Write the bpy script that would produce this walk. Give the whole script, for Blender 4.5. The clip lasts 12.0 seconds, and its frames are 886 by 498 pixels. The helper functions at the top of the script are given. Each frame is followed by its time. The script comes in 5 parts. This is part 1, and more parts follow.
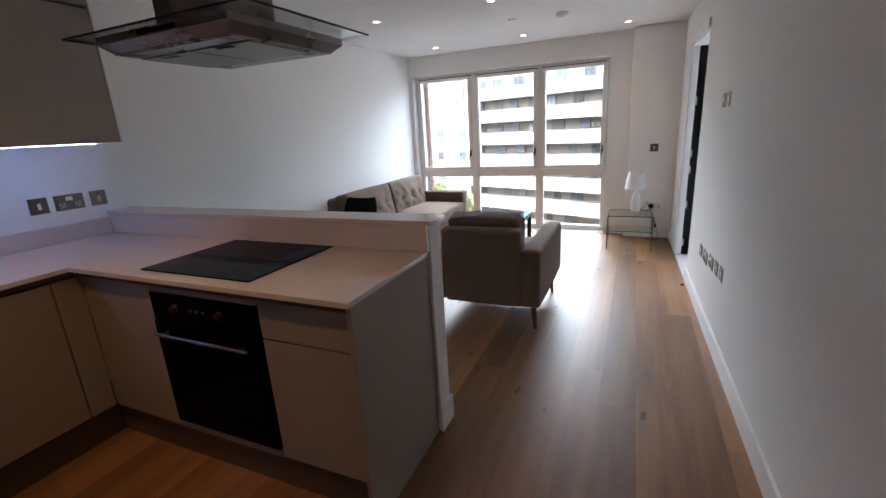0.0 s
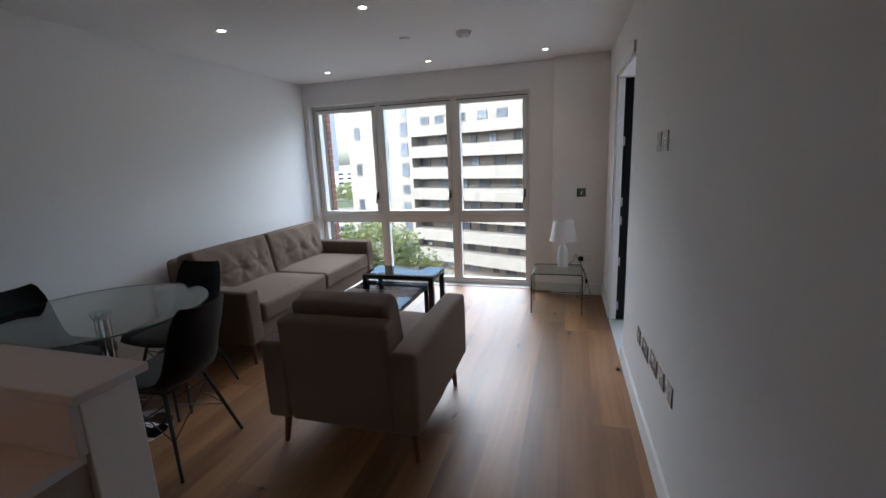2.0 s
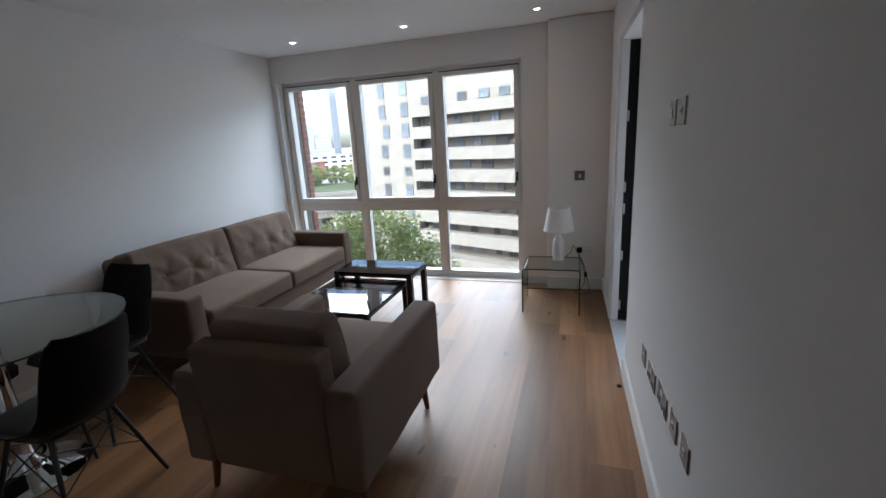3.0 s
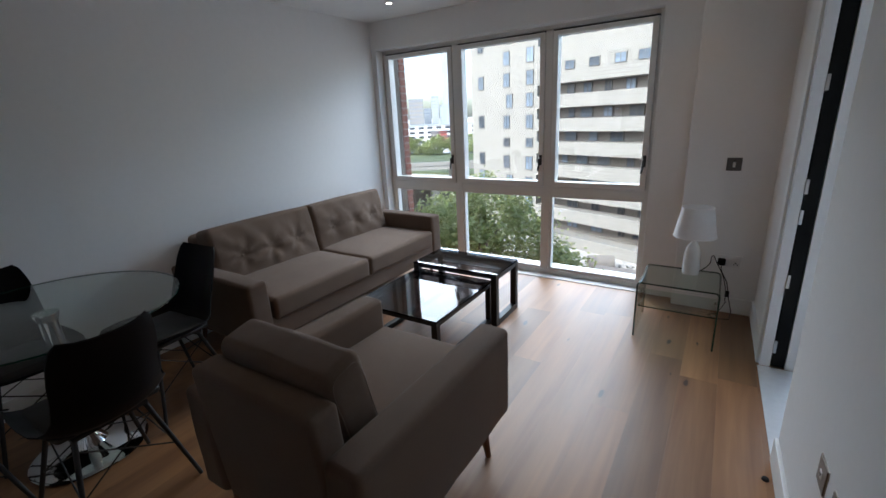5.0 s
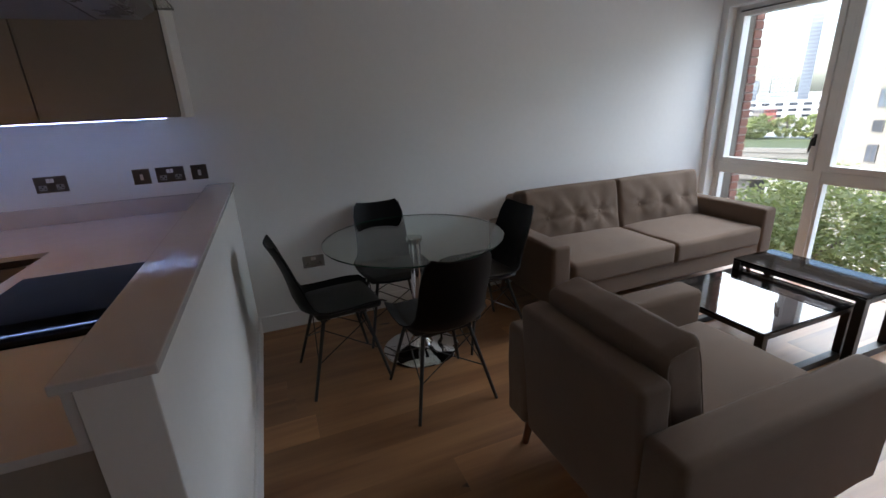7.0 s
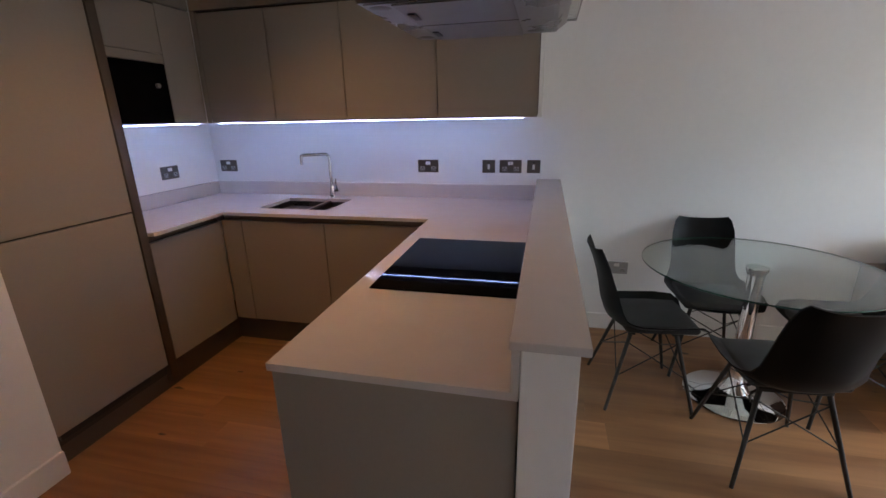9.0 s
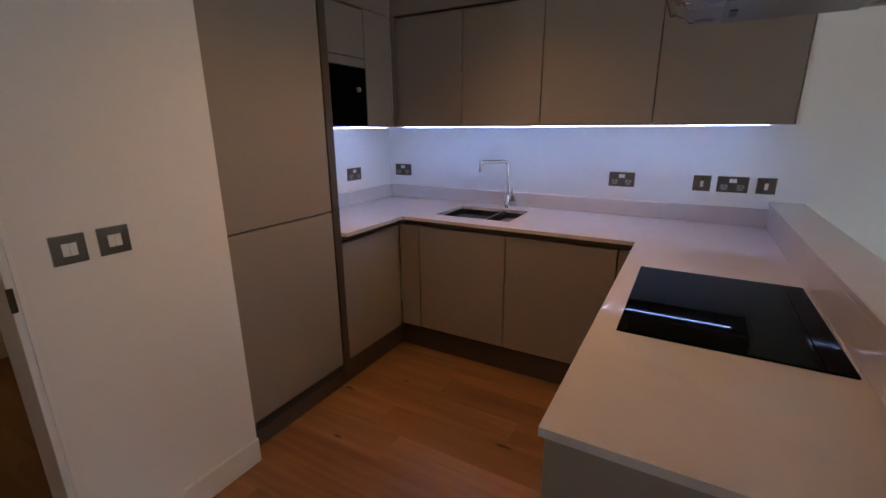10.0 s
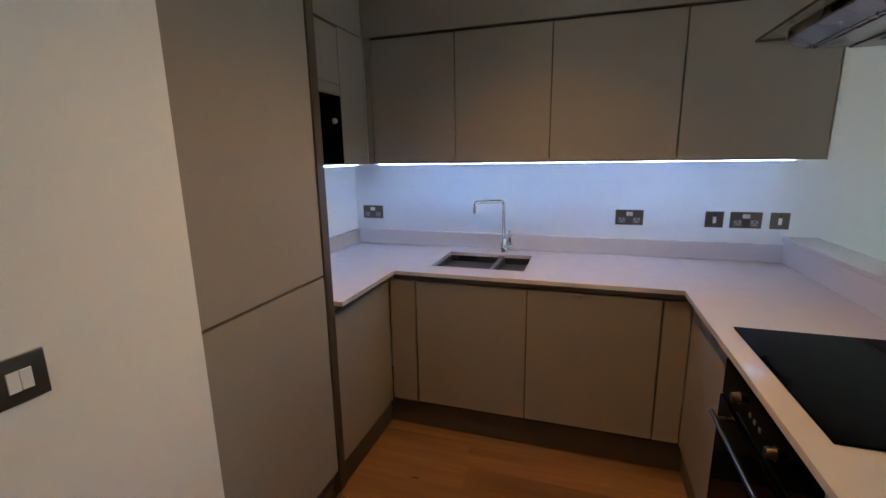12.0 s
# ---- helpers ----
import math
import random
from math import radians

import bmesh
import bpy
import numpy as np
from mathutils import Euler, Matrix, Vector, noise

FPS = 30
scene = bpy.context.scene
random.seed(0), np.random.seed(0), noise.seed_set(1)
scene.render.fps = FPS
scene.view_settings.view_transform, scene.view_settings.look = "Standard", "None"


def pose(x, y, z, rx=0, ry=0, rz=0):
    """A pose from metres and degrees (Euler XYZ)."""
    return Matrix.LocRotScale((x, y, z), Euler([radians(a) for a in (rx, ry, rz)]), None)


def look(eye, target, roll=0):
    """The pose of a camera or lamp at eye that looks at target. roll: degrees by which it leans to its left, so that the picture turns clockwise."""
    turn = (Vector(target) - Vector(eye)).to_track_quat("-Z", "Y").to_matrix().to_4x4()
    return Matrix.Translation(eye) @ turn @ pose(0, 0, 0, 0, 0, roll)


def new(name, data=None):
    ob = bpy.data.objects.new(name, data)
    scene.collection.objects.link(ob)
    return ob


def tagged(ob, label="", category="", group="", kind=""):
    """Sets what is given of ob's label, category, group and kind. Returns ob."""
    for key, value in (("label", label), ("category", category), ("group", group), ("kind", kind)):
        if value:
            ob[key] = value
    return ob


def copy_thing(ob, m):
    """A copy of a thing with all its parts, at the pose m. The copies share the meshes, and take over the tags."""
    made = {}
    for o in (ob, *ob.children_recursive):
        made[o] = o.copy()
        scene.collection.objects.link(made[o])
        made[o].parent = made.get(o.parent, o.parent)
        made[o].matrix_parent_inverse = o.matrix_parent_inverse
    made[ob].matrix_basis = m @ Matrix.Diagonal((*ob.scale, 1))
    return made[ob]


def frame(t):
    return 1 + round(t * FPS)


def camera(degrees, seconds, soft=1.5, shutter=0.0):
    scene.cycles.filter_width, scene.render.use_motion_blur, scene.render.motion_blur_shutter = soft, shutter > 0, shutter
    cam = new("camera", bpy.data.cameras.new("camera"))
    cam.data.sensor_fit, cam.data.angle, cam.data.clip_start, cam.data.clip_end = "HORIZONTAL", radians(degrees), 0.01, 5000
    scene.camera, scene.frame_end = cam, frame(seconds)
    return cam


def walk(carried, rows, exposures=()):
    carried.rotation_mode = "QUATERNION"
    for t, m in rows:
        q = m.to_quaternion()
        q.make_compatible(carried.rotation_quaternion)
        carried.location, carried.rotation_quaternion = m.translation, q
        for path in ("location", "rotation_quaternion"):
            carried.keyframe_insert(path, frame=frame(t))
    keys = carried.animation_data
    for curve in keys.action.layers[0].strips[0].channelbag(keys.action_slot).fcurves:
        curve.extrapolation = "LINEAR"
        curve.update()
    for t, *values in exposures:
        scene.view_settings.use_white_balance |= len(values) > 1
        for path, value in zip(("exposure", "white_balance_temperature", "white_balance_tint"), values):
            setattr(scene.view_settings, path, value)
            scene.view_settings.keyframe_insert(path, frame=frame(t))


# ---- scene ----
cam = camera(91.4, 12.0)
PATH = [
    (0, (0.377, 0.626, 1.441), (-0.409, 2.384, 0.903), -3.3),
    (0.5, (0.425, 0.893, 1.449), (-0.34, 2.665, 0.923), -2.3),
    (1, (0.45, 1.171, 1.453), (-0.204, 2.998, 0.968), -2.6),
    (1.5, (0.439, 1.436, 1.473), (-0.105, 3.31, 1.035), -3.3),
    (2, (0.502, 1.733, 1.475), (-0.067, 3.607, 1.068), -2.4),
    (2.5, (0.56, 1.985, 1.459), (-0.013, 3.845, 0.999), -3.0),
    (4.5, (0.572, 2.813, 1.499), (-0.262, 4.548, 0.956), -2.5),
    (5, (0.533, 2.828, 1.493), (-0.517, 4.425, 0.905), -2.9),
    (5.5, (0.478, 2.79, 1.485), (-0.788, 4.207, 0.861), -2.7),
    (6, (0.429, 2.744, 1.47), (-1.036, 3.954, 0.846), -2.4),
    (6.5, (0.424, 2.682, 1.466), (-1.216, 3.65, 0.853), -3.0),
    (7, (0.387, 2.631, 1.456), (-1.388, 3.306, 0.831), -2.8),
    (7.5, (0.374, 2.578, 1.469), (-1.495, 2.933, 0.849), -2.1),
    (9.5, (0.349, 2.097, 1.484), (-1.43, 1.378, 0.919), -0.4),
    (10, (0.259, 1.846, 1.466), (-1.416, 0.897, 0.923), -0.4),
    (10.5, (0.16, 1.633, 1.477), (-1.496, 0.645, 0.944), -2.0),
    (11, (0.099, 1.48, 1.482), (-1.551, 0.483, 0.952), -0.7),
    (11.5, (0.067, 1.31, 1.481), (-1.707, 0.519, 1.007), -1.9),
    (12, (0.053, 1.22, 1.502), (-1.809, 0.618, 1.087), -0.9),
]
EXPOSURES = [(0, 3.25, 6050, 8), (1.0, 3.05, 6050, 8), (1.5, 2.5, 6000, 8), (2.5, 2.3, 5950, 7), (4.5, 2.1, 5850, 6), (5.5, 2.1, 5850, 6), (6.5, 2.2, 6000, 8), (7.5, 2.8, 6350, 9), (9.5, 3.75, 6350, 8), (10.0, 3.6, 6250, 6), (10.5, 3.5, 6200, 4), (12, 3.95, 5850, -8)]
walk(cam, [(t, look(eye, target, roll)) for t, eye, target, roll in PATH], EXPOSURES)
WARM_LIVING, WARM_KITCHEN = 0.8, 2.35

# ---- world, sun, exposure ----
SUN_EL, SUN_AZ = 42.0, 205.0
world = bpy.data.worlds.new("sky")
scene.world = world
world.use_nodes = True
wn = world.node_tree.nodes
sky = wn.new("ShaderNodeTexSky")
sky.sky_type = "NISHITA"
sky.sun_disc = False
sky.sun_elevation, sky.sun_rotation = radians(SUN_EL), radians(SUN_AZ)
sky.air_density, sky.dust_density, sky.ozone_density = 1.0, 3.0, 1.0
world.node_tree.links.new(sky.outputs[0], wn["Background"].inputs[0])
wn["Background"].inputs[1].default_value = 0.15
sun = new("sun", bpy.data.lights.new("sun", "SUN"))
sun.data.energy, sun.data.angle, sun.data.color = 1.3, radians(10.0), (1.0, 0.97, 0.93)
sx, sy = math.sin(radians(SUN_AZ)), math.cos(radians(SUN_AZ))
ce, se = math.cos(radians(SUN_EL)), math.sin(radians(SUN_EL))
SKY_FILL = 860.0
# added fill lamp, unseen above the window head outside, boosting the sky's light
sl = new("sky_fill_lamp", bpy.data.lights.new("sky_fill_lamp", "AREA"))
sl.data.shape, sl.data.size, sl.data.size_y, sl.data.energy, sl.data.color = "RECTANGLE", 13.0, 7.0, SKY_FILL, (0.97, 0.985, 1.0)
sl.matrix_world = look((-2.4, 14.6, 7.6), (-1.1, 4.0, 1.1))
sun.matrix_world = look((0, 0, 40), (-sx * ce, -sy * ce, 40 - se))


# ---- materials ----
def material(name, col, rough=0.5, metal=0.0, var=0.06, scale=3.0, fine=60.0, bump=0.0, bscale=200.0, coat=0.0, spec=0.5, stretch=(1, 1, 1)):
    """A surface with colour variation at two scales and a fine relief."""
    m = bpy.data.materials.new(name)
    m.use_nodes = True
    n, l = m.node_tree.nodes, m.node_tree.links
    b = n["Principled BSDF"]
    tc, mp = n.new("ShaderNodeTexCoord"), n.new("ShaderNodeMapping")
    mp.inputs["Scale"].default_value = stretch
    l.new(tc.outputs["Object"], mp.inputs[0])
    big, small = n.new("ShaderNodeTexNoise"), n.new("ShaderNodeTexNoise")
    big.inputs["Scale"].default_value, big.inputs["Detail"].default_value = scale, 4
    small.inputs["Scale"].default_value, small.inputs["Detail"].default_value = fine, 3
    l.new(mp.outputs[0], big.inputs[0]), l.new(mp.outputs[0], small.inputs[0])
    mix = n.new("ShaderNodeMath")
    mix.operation = "ADD"
    l.new(big.outputs[0], mix.inputs[0]), l.new(small.outputs[0], mix.inputs[1])
    rng = n.new("ShaderNodeMapRange")
    rng.inputs[1].default_value, rng.inputs[2].default_value = 0.6, 1.4
    rng.inputs[3].default_value, rng.inputs[4].default_value = 1 - var, 1 + var
    l.new(mix.outputs[0], rng.inputs[0])
    mul = n.new("ShaderNodeVectorMath")
    mul.operation = "SCALE"
    mul.inputs[0].default_value = col
    l.new(rng.outputs[0], mul.inputs["Scale"])
    l.new(mul.outputs[0], b.inputs["Base Color"])
    b.inputs["Roughness"].default_value, b.inputs["Metallic"].default_value = rough, metal
    b.inputs["Coat Weight"].default_value, b.inputs["Specular IOR Level"].default_value = coat, spec
    rr = n.new("ShaderNodeMapRange")
    rr.inputs[3].default_value, rr.inputs[4].default_value = rough * 0.85, min(rough * 1.15, 1)
    l.new(big.outputs[0], rr.inputs[0]), l.new(rr.outputs[0], b.inputs["Roughness"])
    if bump:
        t, bp = n.new("ShaderNodeTexNoise"), n.new("ShaderNodeBump")
        t.inputs["Scale"].default_value, t.inputs["Detail"].default_value = bscale, 4
        l.new(mp.outputs[0], t.inputs[0])
        bp.inputs["Strength"].default_value, bp.inputs["Distance"].default_value = bump, 0.002
        l.new(t.outputs[0], bp.inputs["Height"]), l.new(bp.outputs[0], b.inputs["Normal"])
    return m


def oak(name):
    """Brushed oak boards: long grain, tone per board, dark knots."""
    m = bpy.data.materials.new(name)
    m.use_nodes = True
    n, l = m.node_tree.nodes, m.node_tree.links
    b = n["Principled BSDF"]
    tc, oi = n.new("ShaderNodeTexCoord"), n.new("ShaderNodeObjectInfo")
    off = n.new("ShaderNodeVectorMath")
    off.operation = "MULTIPLY_ADD"
    comb = n.new("ShaderNodeCombineXYZ")
    for k in range(3):
        l.new(oi.outputs["Random"], comb.inputs[k])
    l.new(comb.outputs[0], off.inputs[0])
    off.inputs[1].default_value = (37.0, 91.0, 13.0)
    l.new(tc.outputs["Object"], off.inputs[2])
    # grain
    mp = n.new("ShaderNodeMapping")
    mp.inputs["Scale"].default_value = (26, 1.3, 26)
    l.new(off.outputs[0], mp.inputs[0])
    g = n.new("ShaderNodeTexNoise")
    g.inputs["Scale"].default_value, g.inputs["Detail"].default_value, g.inputs["Distortion"].default_value = 1.0, 8, 0.6
    l.new(mp.outputs[0], g.inputs[0])
    mp2 = n.new("ShaderNodeMapping")
    mp2.inputs["Scale"].default_value = (7, 0.9, 7)
    l.new(off.outputs[0], mp2.inputs[0])
    g2 = n.new("ShaderNodeTexNoise")
    g2.inputs["Scale"].default_value, g2.inputs["Detail"].default_value = 1.0, 3
    l.new(mp2.outputs[0], g2.inputs[0])
    ramp = n.new("ShaderNodeValToRGB")
    ramp.color_ramp.elements[0].position, ramp.color_ramp.elements[0].color = 0.26, (0.14, 0.053, 0.019, 1)
    ramp.color_ramp.elements[1].position, ramp.color_ramp.elements[1].color = 0.74, (0.38, 0.199, 0.086, 1)
    avg = n.new("ShaderNodeMath")
    avg.operation = "MULTIPLY_ADD"
    avg.inputs[1].default_value = 0.35
    l.new(g.outputs[0], avg.inputs[0])
    half = n.new("ShaderNodeMath")
    half.operation = "MULTIPLY"
    half.inputs[1].default_value = 0.65
    l.new(g2.outputs[0], half.inputs[0]), l.new(half.outputs[0], avg.inputs[2])
    l.new(avg.outputs[0], ramp.inputs[0])
    # tone of each board
    tone = n.new("ShaderNodeMapRange")
    tone.inputs[3].default_value, tone.inputs[4].default_value = 0.70, 1.22
    l.new(oi.outputs["Random"], tone.inputs[0])
    sc = n.new("ShaderNodeVectorMath")
    sc.operation = "SCALE"
    l.new(ramp.outputs[0], sc.inputs[0]), l.new(tone.outputs[0], sc.inputs["Scale"])
    # knots
    mk = n.new("ShaderNodeMapping")
    mk.inputs["Scale"].default_value = (3.0, 1.1, 3.0)
    l.new(off.outputs[0], mk.inputs[0])
    wob = n.new("ShaderNodeTexNoise")
    wob.inputs["Scale"].default_value = 14
    l.new(off.outputs[0], wob.inputs[0])
    wadd = n.new("ShaderNodeVectorMath")
    wadd.operation = "MULTIPLY_ADD"
    wadd.inputs[1].default_value = (0.07, 0.07, 0.07)
    l.new(wob.outputs[1], wadd.inputs[0]), l.new(mk.outputs[0], wadd.inputs[2])
    vor = n.new("ShaderNodeTexVoronoi")
    vor.voronoi_dimensions = "2D"
    vor.inputs["Scale"].default_value = 1.0
    l.new(wadd.outputs[0], vor.inputs[0])
    kr = n.new("ShaderNodeMapRange")
    kr.interpolation_type = "SMOOTHSTEP"
    kr.inputs[1].default_value, kr.inputs[2].default_value = 0.006, 0.030
    kr.inputs[3].default_value, kr.inputs[4].default_value = 0.22, 1.0
    # only some cells carry a knot, of uneven size
    sep, grow, dist = n.new("ShaderNodeSeparateColor"), n.new("ShaderNodeMapRange"), n.new("ShaderNodeMath")
    l.new(vor.outputs["Color"], sep.inputs[0]), l.new(sep.outputs[0], grow.inputs[0])
    grow.inputs[1].default_value, grow.inputs[2].default_value = 0.1, 0.75
    grow.inputs[3].default_value, grow.inputs[4].default_value = 0.06, -0.018
    l.new(vor.outputs["Distance"], dist.inputs[0]), l.new(grow.outputs[0], dist.inputs[1])
    l.new(dist.outputs[0], kr.inputs[0])
    fin = n.new("ShaderNodeVectorMath")
    fin.operation = "SCALE"
    l.new(sc.outputs[0], fin.inputs[0]), l.new(kr.outputs[0], fin.inputs["Scale"])
    l.new(fin.outputs[0], b.inputs["Base Color"])
    rr = n.new("ShaderNodeMapRange")
    rr.inputs[3].default_value, rr.inputs[4].default_value = 0.36, 0.52
    l.new(g.outputs[0], rr.inputs[0]), l.new(rr.outputs[0], b.inputs["Roughness"])
    bp = n.new("ShaderNodeBump")
    b.inputs["Coat Weight"].default_value, b.inputs["Coat Roughness"].default_value = 0.32, 0.44
    b.inputs["Specular IOR Level"].default_value = 0.4
    bp.inputs["Strength"].default_value, bp.inputs["Distance"].default_value = 0.25, 0.001
    l.new(g.outputs[0], bp.inputs["Height"]), l.new(bp.outputs[0], b.inputs["Normal"])
    return m


def fabric(name, col, dark):
    """Woven upholstery: crossed threads, mottled yarn."""
    m = material(name, col, 0.9, 0, 0.12, 6, 240, 0, spec=0.2)
    n, l = m.node_tree.nodes, m.node_tree.links
    b = n["Principled BSDF"]
    tc = n.new("ShaderNodeTexCoord")
    add = None
    for axis in ("X", "Y", "Z"):
        w = n.new("ShaderNodeTexWave")
        w.bands_direction = axis
        w.inputs["Scale"].default_value, w.inputs["Distortion"].default_value, w.inputs["Detail"].default_value = 130, 1.5, 1
        l.new(tc.outputs["Object"], w.inputs[0])
        if add is None:
            add = w.outputs[1]
        else:
            a = n.new("ShaderNodeMath")
            l.new(add, a.inputs[0]), l.new(w.outputs[1], a.inputs[1])
            add = a.outputs[0]
    bp = n.new("ShaderNodeBump")
    bp.inputs["Strength"].default_value, bp.inputs["Distance"].default_value = 0.35, 0.001
    l.new(add, bp.inputs["Height"]), l.new(bp.outputs[0], b.inputs["Normal"])
    b.inputs["Sheen Weight"].default_value, b.inputs["Sheen Roughness"].default_value = dark, 0.5
    return m


def glass(name, tint=(1, 1, 1), rough=0.0, base=0.035):
    """A thin pane: clear film of glass, glossy by its own Fresnel."""
    m = bpy.data.materials.new(name)
    m.use_nodes = True
    n, l = m.node_tree.nodes, m.node_tree.links
    n.remove(n["Principled BSDF"])
    tr, gl, mx, fr = n.new("ShaderNodeBsdfTransparent"), n.new("ShaderNodeBsdfGlossy"), n.new("ShaderNodeMixShader"), n.new("ShaderNodeLayerWeight")
    tr.inputs[0].default_value = (*tint, 1)
    gl.inputs["Roughness"].default_value = rough
    fr.inputs[0].default_value = 0.5
    po, ad = n.new("ShaderNodeMath"), n.new("ShaderNodeMath")
    po.operation, ad.operation = "POWER", "MULTIPLY_ADD"
    po.inputs[1].default_value = 5.0
    ad.inputs[1].default_value, ad.inputs[2].default_value = 0.9, base
    l.new(fr.outputs["Facing"], po.inputs[0]), l.new(po.outputs[0], ad.inputs[0])
    l.new(ad.outputs[0], mx.inputs[0]), l.new(tr.outputs[0], mx.inputs[1]), l.new(gl.outputs[0], mx.inputs[2])
    l.new(mx.outputs[0], n["Material Output"].inputs[0])
    return m


def leaves(name, col):
    m = material(name, col, 0.55, 0, 0.4, 0.6, 3.0)
    n, l = m.node_tree.nodes, m.node_tree.links
    tl, mx = n.new("ShaderNodeBsdfTranslucent"), n.new("ShaderNodeMixShader")
    tl.inputs[0].default_value = (col[0] * 1.5, col[1] * 1.6, col[2], 1)
    mx.inputs[0].default_value = 0.4
    l.new(n["Principled BSDF"].outputs[0], mx.inputs[1]), l.new(tl.outputs[0], mx.inputs[2]), l.new(mx.outputs[0], n["Material Output"].inputs[0])
    return m


def pale_brickwork(name, col):
    """Long cream bricks with faint joints, seen from far off."""
    m = material(name, col, 0.85, 0, 0.06, 0.3, 3.0)
    n, l = m.node_tree.nodes, m.node_tree.links
    tc, br = n.new("ShaderNodeTexCoord"), n.new("ShaderNodeTexBrick")
    mp = n.new("ShaderNodeMapping")
    mp.inputs["Rotation"].default_value = (radians(90), 0, 0)
    l.new(tc.outputs["Object"], mp.inputs[0]), l.new(mp.outputs[0], br.inputs[0])
    br.inputs["Scale"].default_value, br.inputs["Mortar Size"].default_value = 1.0, 0.02
    br.inputs["Brick Width"].default_value, br.inputs["Row Height"].default_value = 1.2, 0.4
    br.inputs["Color1"].default_value, br.inputs["Color2"].default_value, br.inputs["Mortar"].default_value = (1, 1, 1, 1), (0.93, 0.92, 0.9, 1), (0.78, 0.76, 0.73, 1)
    b = n["Principled BSDF"]
    src = b.inputs["Base Color"].links[0].from_socket
    mul = n.new("ShaderNodeVectorMath")
    mul.operation = "MULTIPLY"
    l.new(src, mul.inputs[0]), l.new(br.outputs[0], mul.inputs[1]), l.new(mul.outputs[0], b.inputs["Base Color"])
    return m


def glow(name, col, power):
    m = bpy.data.materials.new(name)
    m.use_nodes = True
    b = m.node_tree.nodes["Principled BSDF"]
    b.inputs["Emission Color"].default_value, b.inputs["Emission Strength"].default_value = (*col, 1), power
    b.inputs["Base Color"].default_value = (0.8, 0.8, 0.8, 1)
    return m


WALL = material("wall_paint", (0.81, 0.80, 0.785), 0.72, 0, 0.018, 1.2, 25, 0.12, 320, spec=0.25)
CEIL = material("ceiling_paint", (0.82, 0.815, 0.80), 0.85, 0, 0.015, 1.0, 30, 0.08, 260, spec=0.2)
TRIM = material("trim_satin_paint", (0.82, 0.815, 0.80), 0.38, 0, 0.015, 3, 40, 0.05, 150)
OAK = oak("oak_boards")
SUBFLOOR = material("subfloor", (0.06, 0.045, 0.03), 0.9)
CAB = material("taupe_cabinet_laminate", (0.285, 0.25, 0.213), 0.5, 0, 0.03, 1.4, 90, 0.06, 500, spec=0.35)
# carcass colour darkened so the shadow in the door gaps is painted in
CARCASS = material("carcass_gap_shadow", (0.045, 0.038, 0.032), 0.6, 0, 0.05, 3, 60)
# steel darkened, putting the shade of the deep bowls into its colour
SINKSTEEL = material("satin_sink_steel_shade", (0.12, 0.112, 0.105), 0.28, 1.0, 0.06, 6, 200)
# rail metal toned down to paint in the shadow line below the worktop
RAIL = material("anodised_rail_shadowed", (0.13, 0.105, 0.082), 0.42, 0.7, 0.05, 8, 90)
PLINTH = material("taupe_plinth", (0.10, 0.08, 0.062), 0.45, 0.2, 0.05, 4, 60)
HOODSTEEL = material("hood_steel", (0.22, 0.20, 0.185), 0.28, 1.0, 0.06, 6, 200)
QUARTZ = material("pale_quartz", (0.595, 0.565, 0.555), 0.09, 0, 0.035, 12, 420, 0.02, 300)
STEEL = material("brushed_steel", (0.52, 0.50, 0.48), 0.33, 1.0, 0.05, 6, 300, 0.04, 400, stretch=(1, 1, 12))
PLATE = material("brushed_nickel_plate", (0.17, 0.153, 0.137), 0.32, 1.0, 0.06, 10, 300)
DARKKNOB = material("dark_bronze_knob", (0.07, 0.055, 0.04), 0.3, 1.0, 0.05, 8, 90)
CHROME = material("chrome", (0.82, 0.82, 0.83), 0.06, 1.0, 0.01)
BLACKGLASS = material("black_glass", (0.002, 0.002, 0.0025), 0.03, 0, 0.02, spec=0.025)
DARKIN = material("dark_socket_insert", (0.02, 0.02, 0.02), 0.4)
WHITEPL = material("white_plastic", (0.8, 0.79, 0.77), 0.35, 0, 0.01)
FABRIC = fabric("taupe_weave", (0.160, 0.113, 0.083), 0.10)
SEAM = fabric("seam_piping", (0.20, 0.145, 0.11), 0.1)
WALNUT = material("walnut_leg", (0.13, 0.05, 0.024), 0.35, 0, 0.25, 4, 60, 0.1, 120, stretch=(8, 8, 1))
BLACKPL = material("black_shell_plastic", (0.004, 0.004, 0.0045), 0.48, 0, 0.06, 8, 200, 0.05, 700, spec=0.16)
BLACKPAD = material("black_leatherette", (0.009, 0.008, 0.008), 0.55, 0, 0.1, 10, 150, 0.25, 260)
BLACKMT = material("black_powder_coat", (0.010, 0.010, 0.010), 0.45, 0.0, 0.05, 6, 200)
TABLEGLASS = glass("clear_table_glass", (0.90, 0.945, 0.92))
DARKEDGE = material("dark_polished_glass_edge", (0.010, 0.016, 0.015), 0.15, 0, 0.1)
SOCKETGREY = material("grey_socket_plastic", (0.34, 0.33, 0.32), 0.4, 0, 0.02)
EDGEGLASS = material("green_glass_edge", (0.02, 0.055, 0.043), 0.08, 0, 0.1)
SMOKED = glass("smoked_glass", (0.38, 0.39, 0.41), 0.0, 0.03)
PANE = glass("window_glass", (0.97, 0.985, 0.98))
HOODGLASS = glass("hood_glass", (0.87, 0.89, 0.885))
FRAME = material("window_frame_paint", (0.74, 0.725, 0.69), 0.35, 0, 0.02, 4, 60)
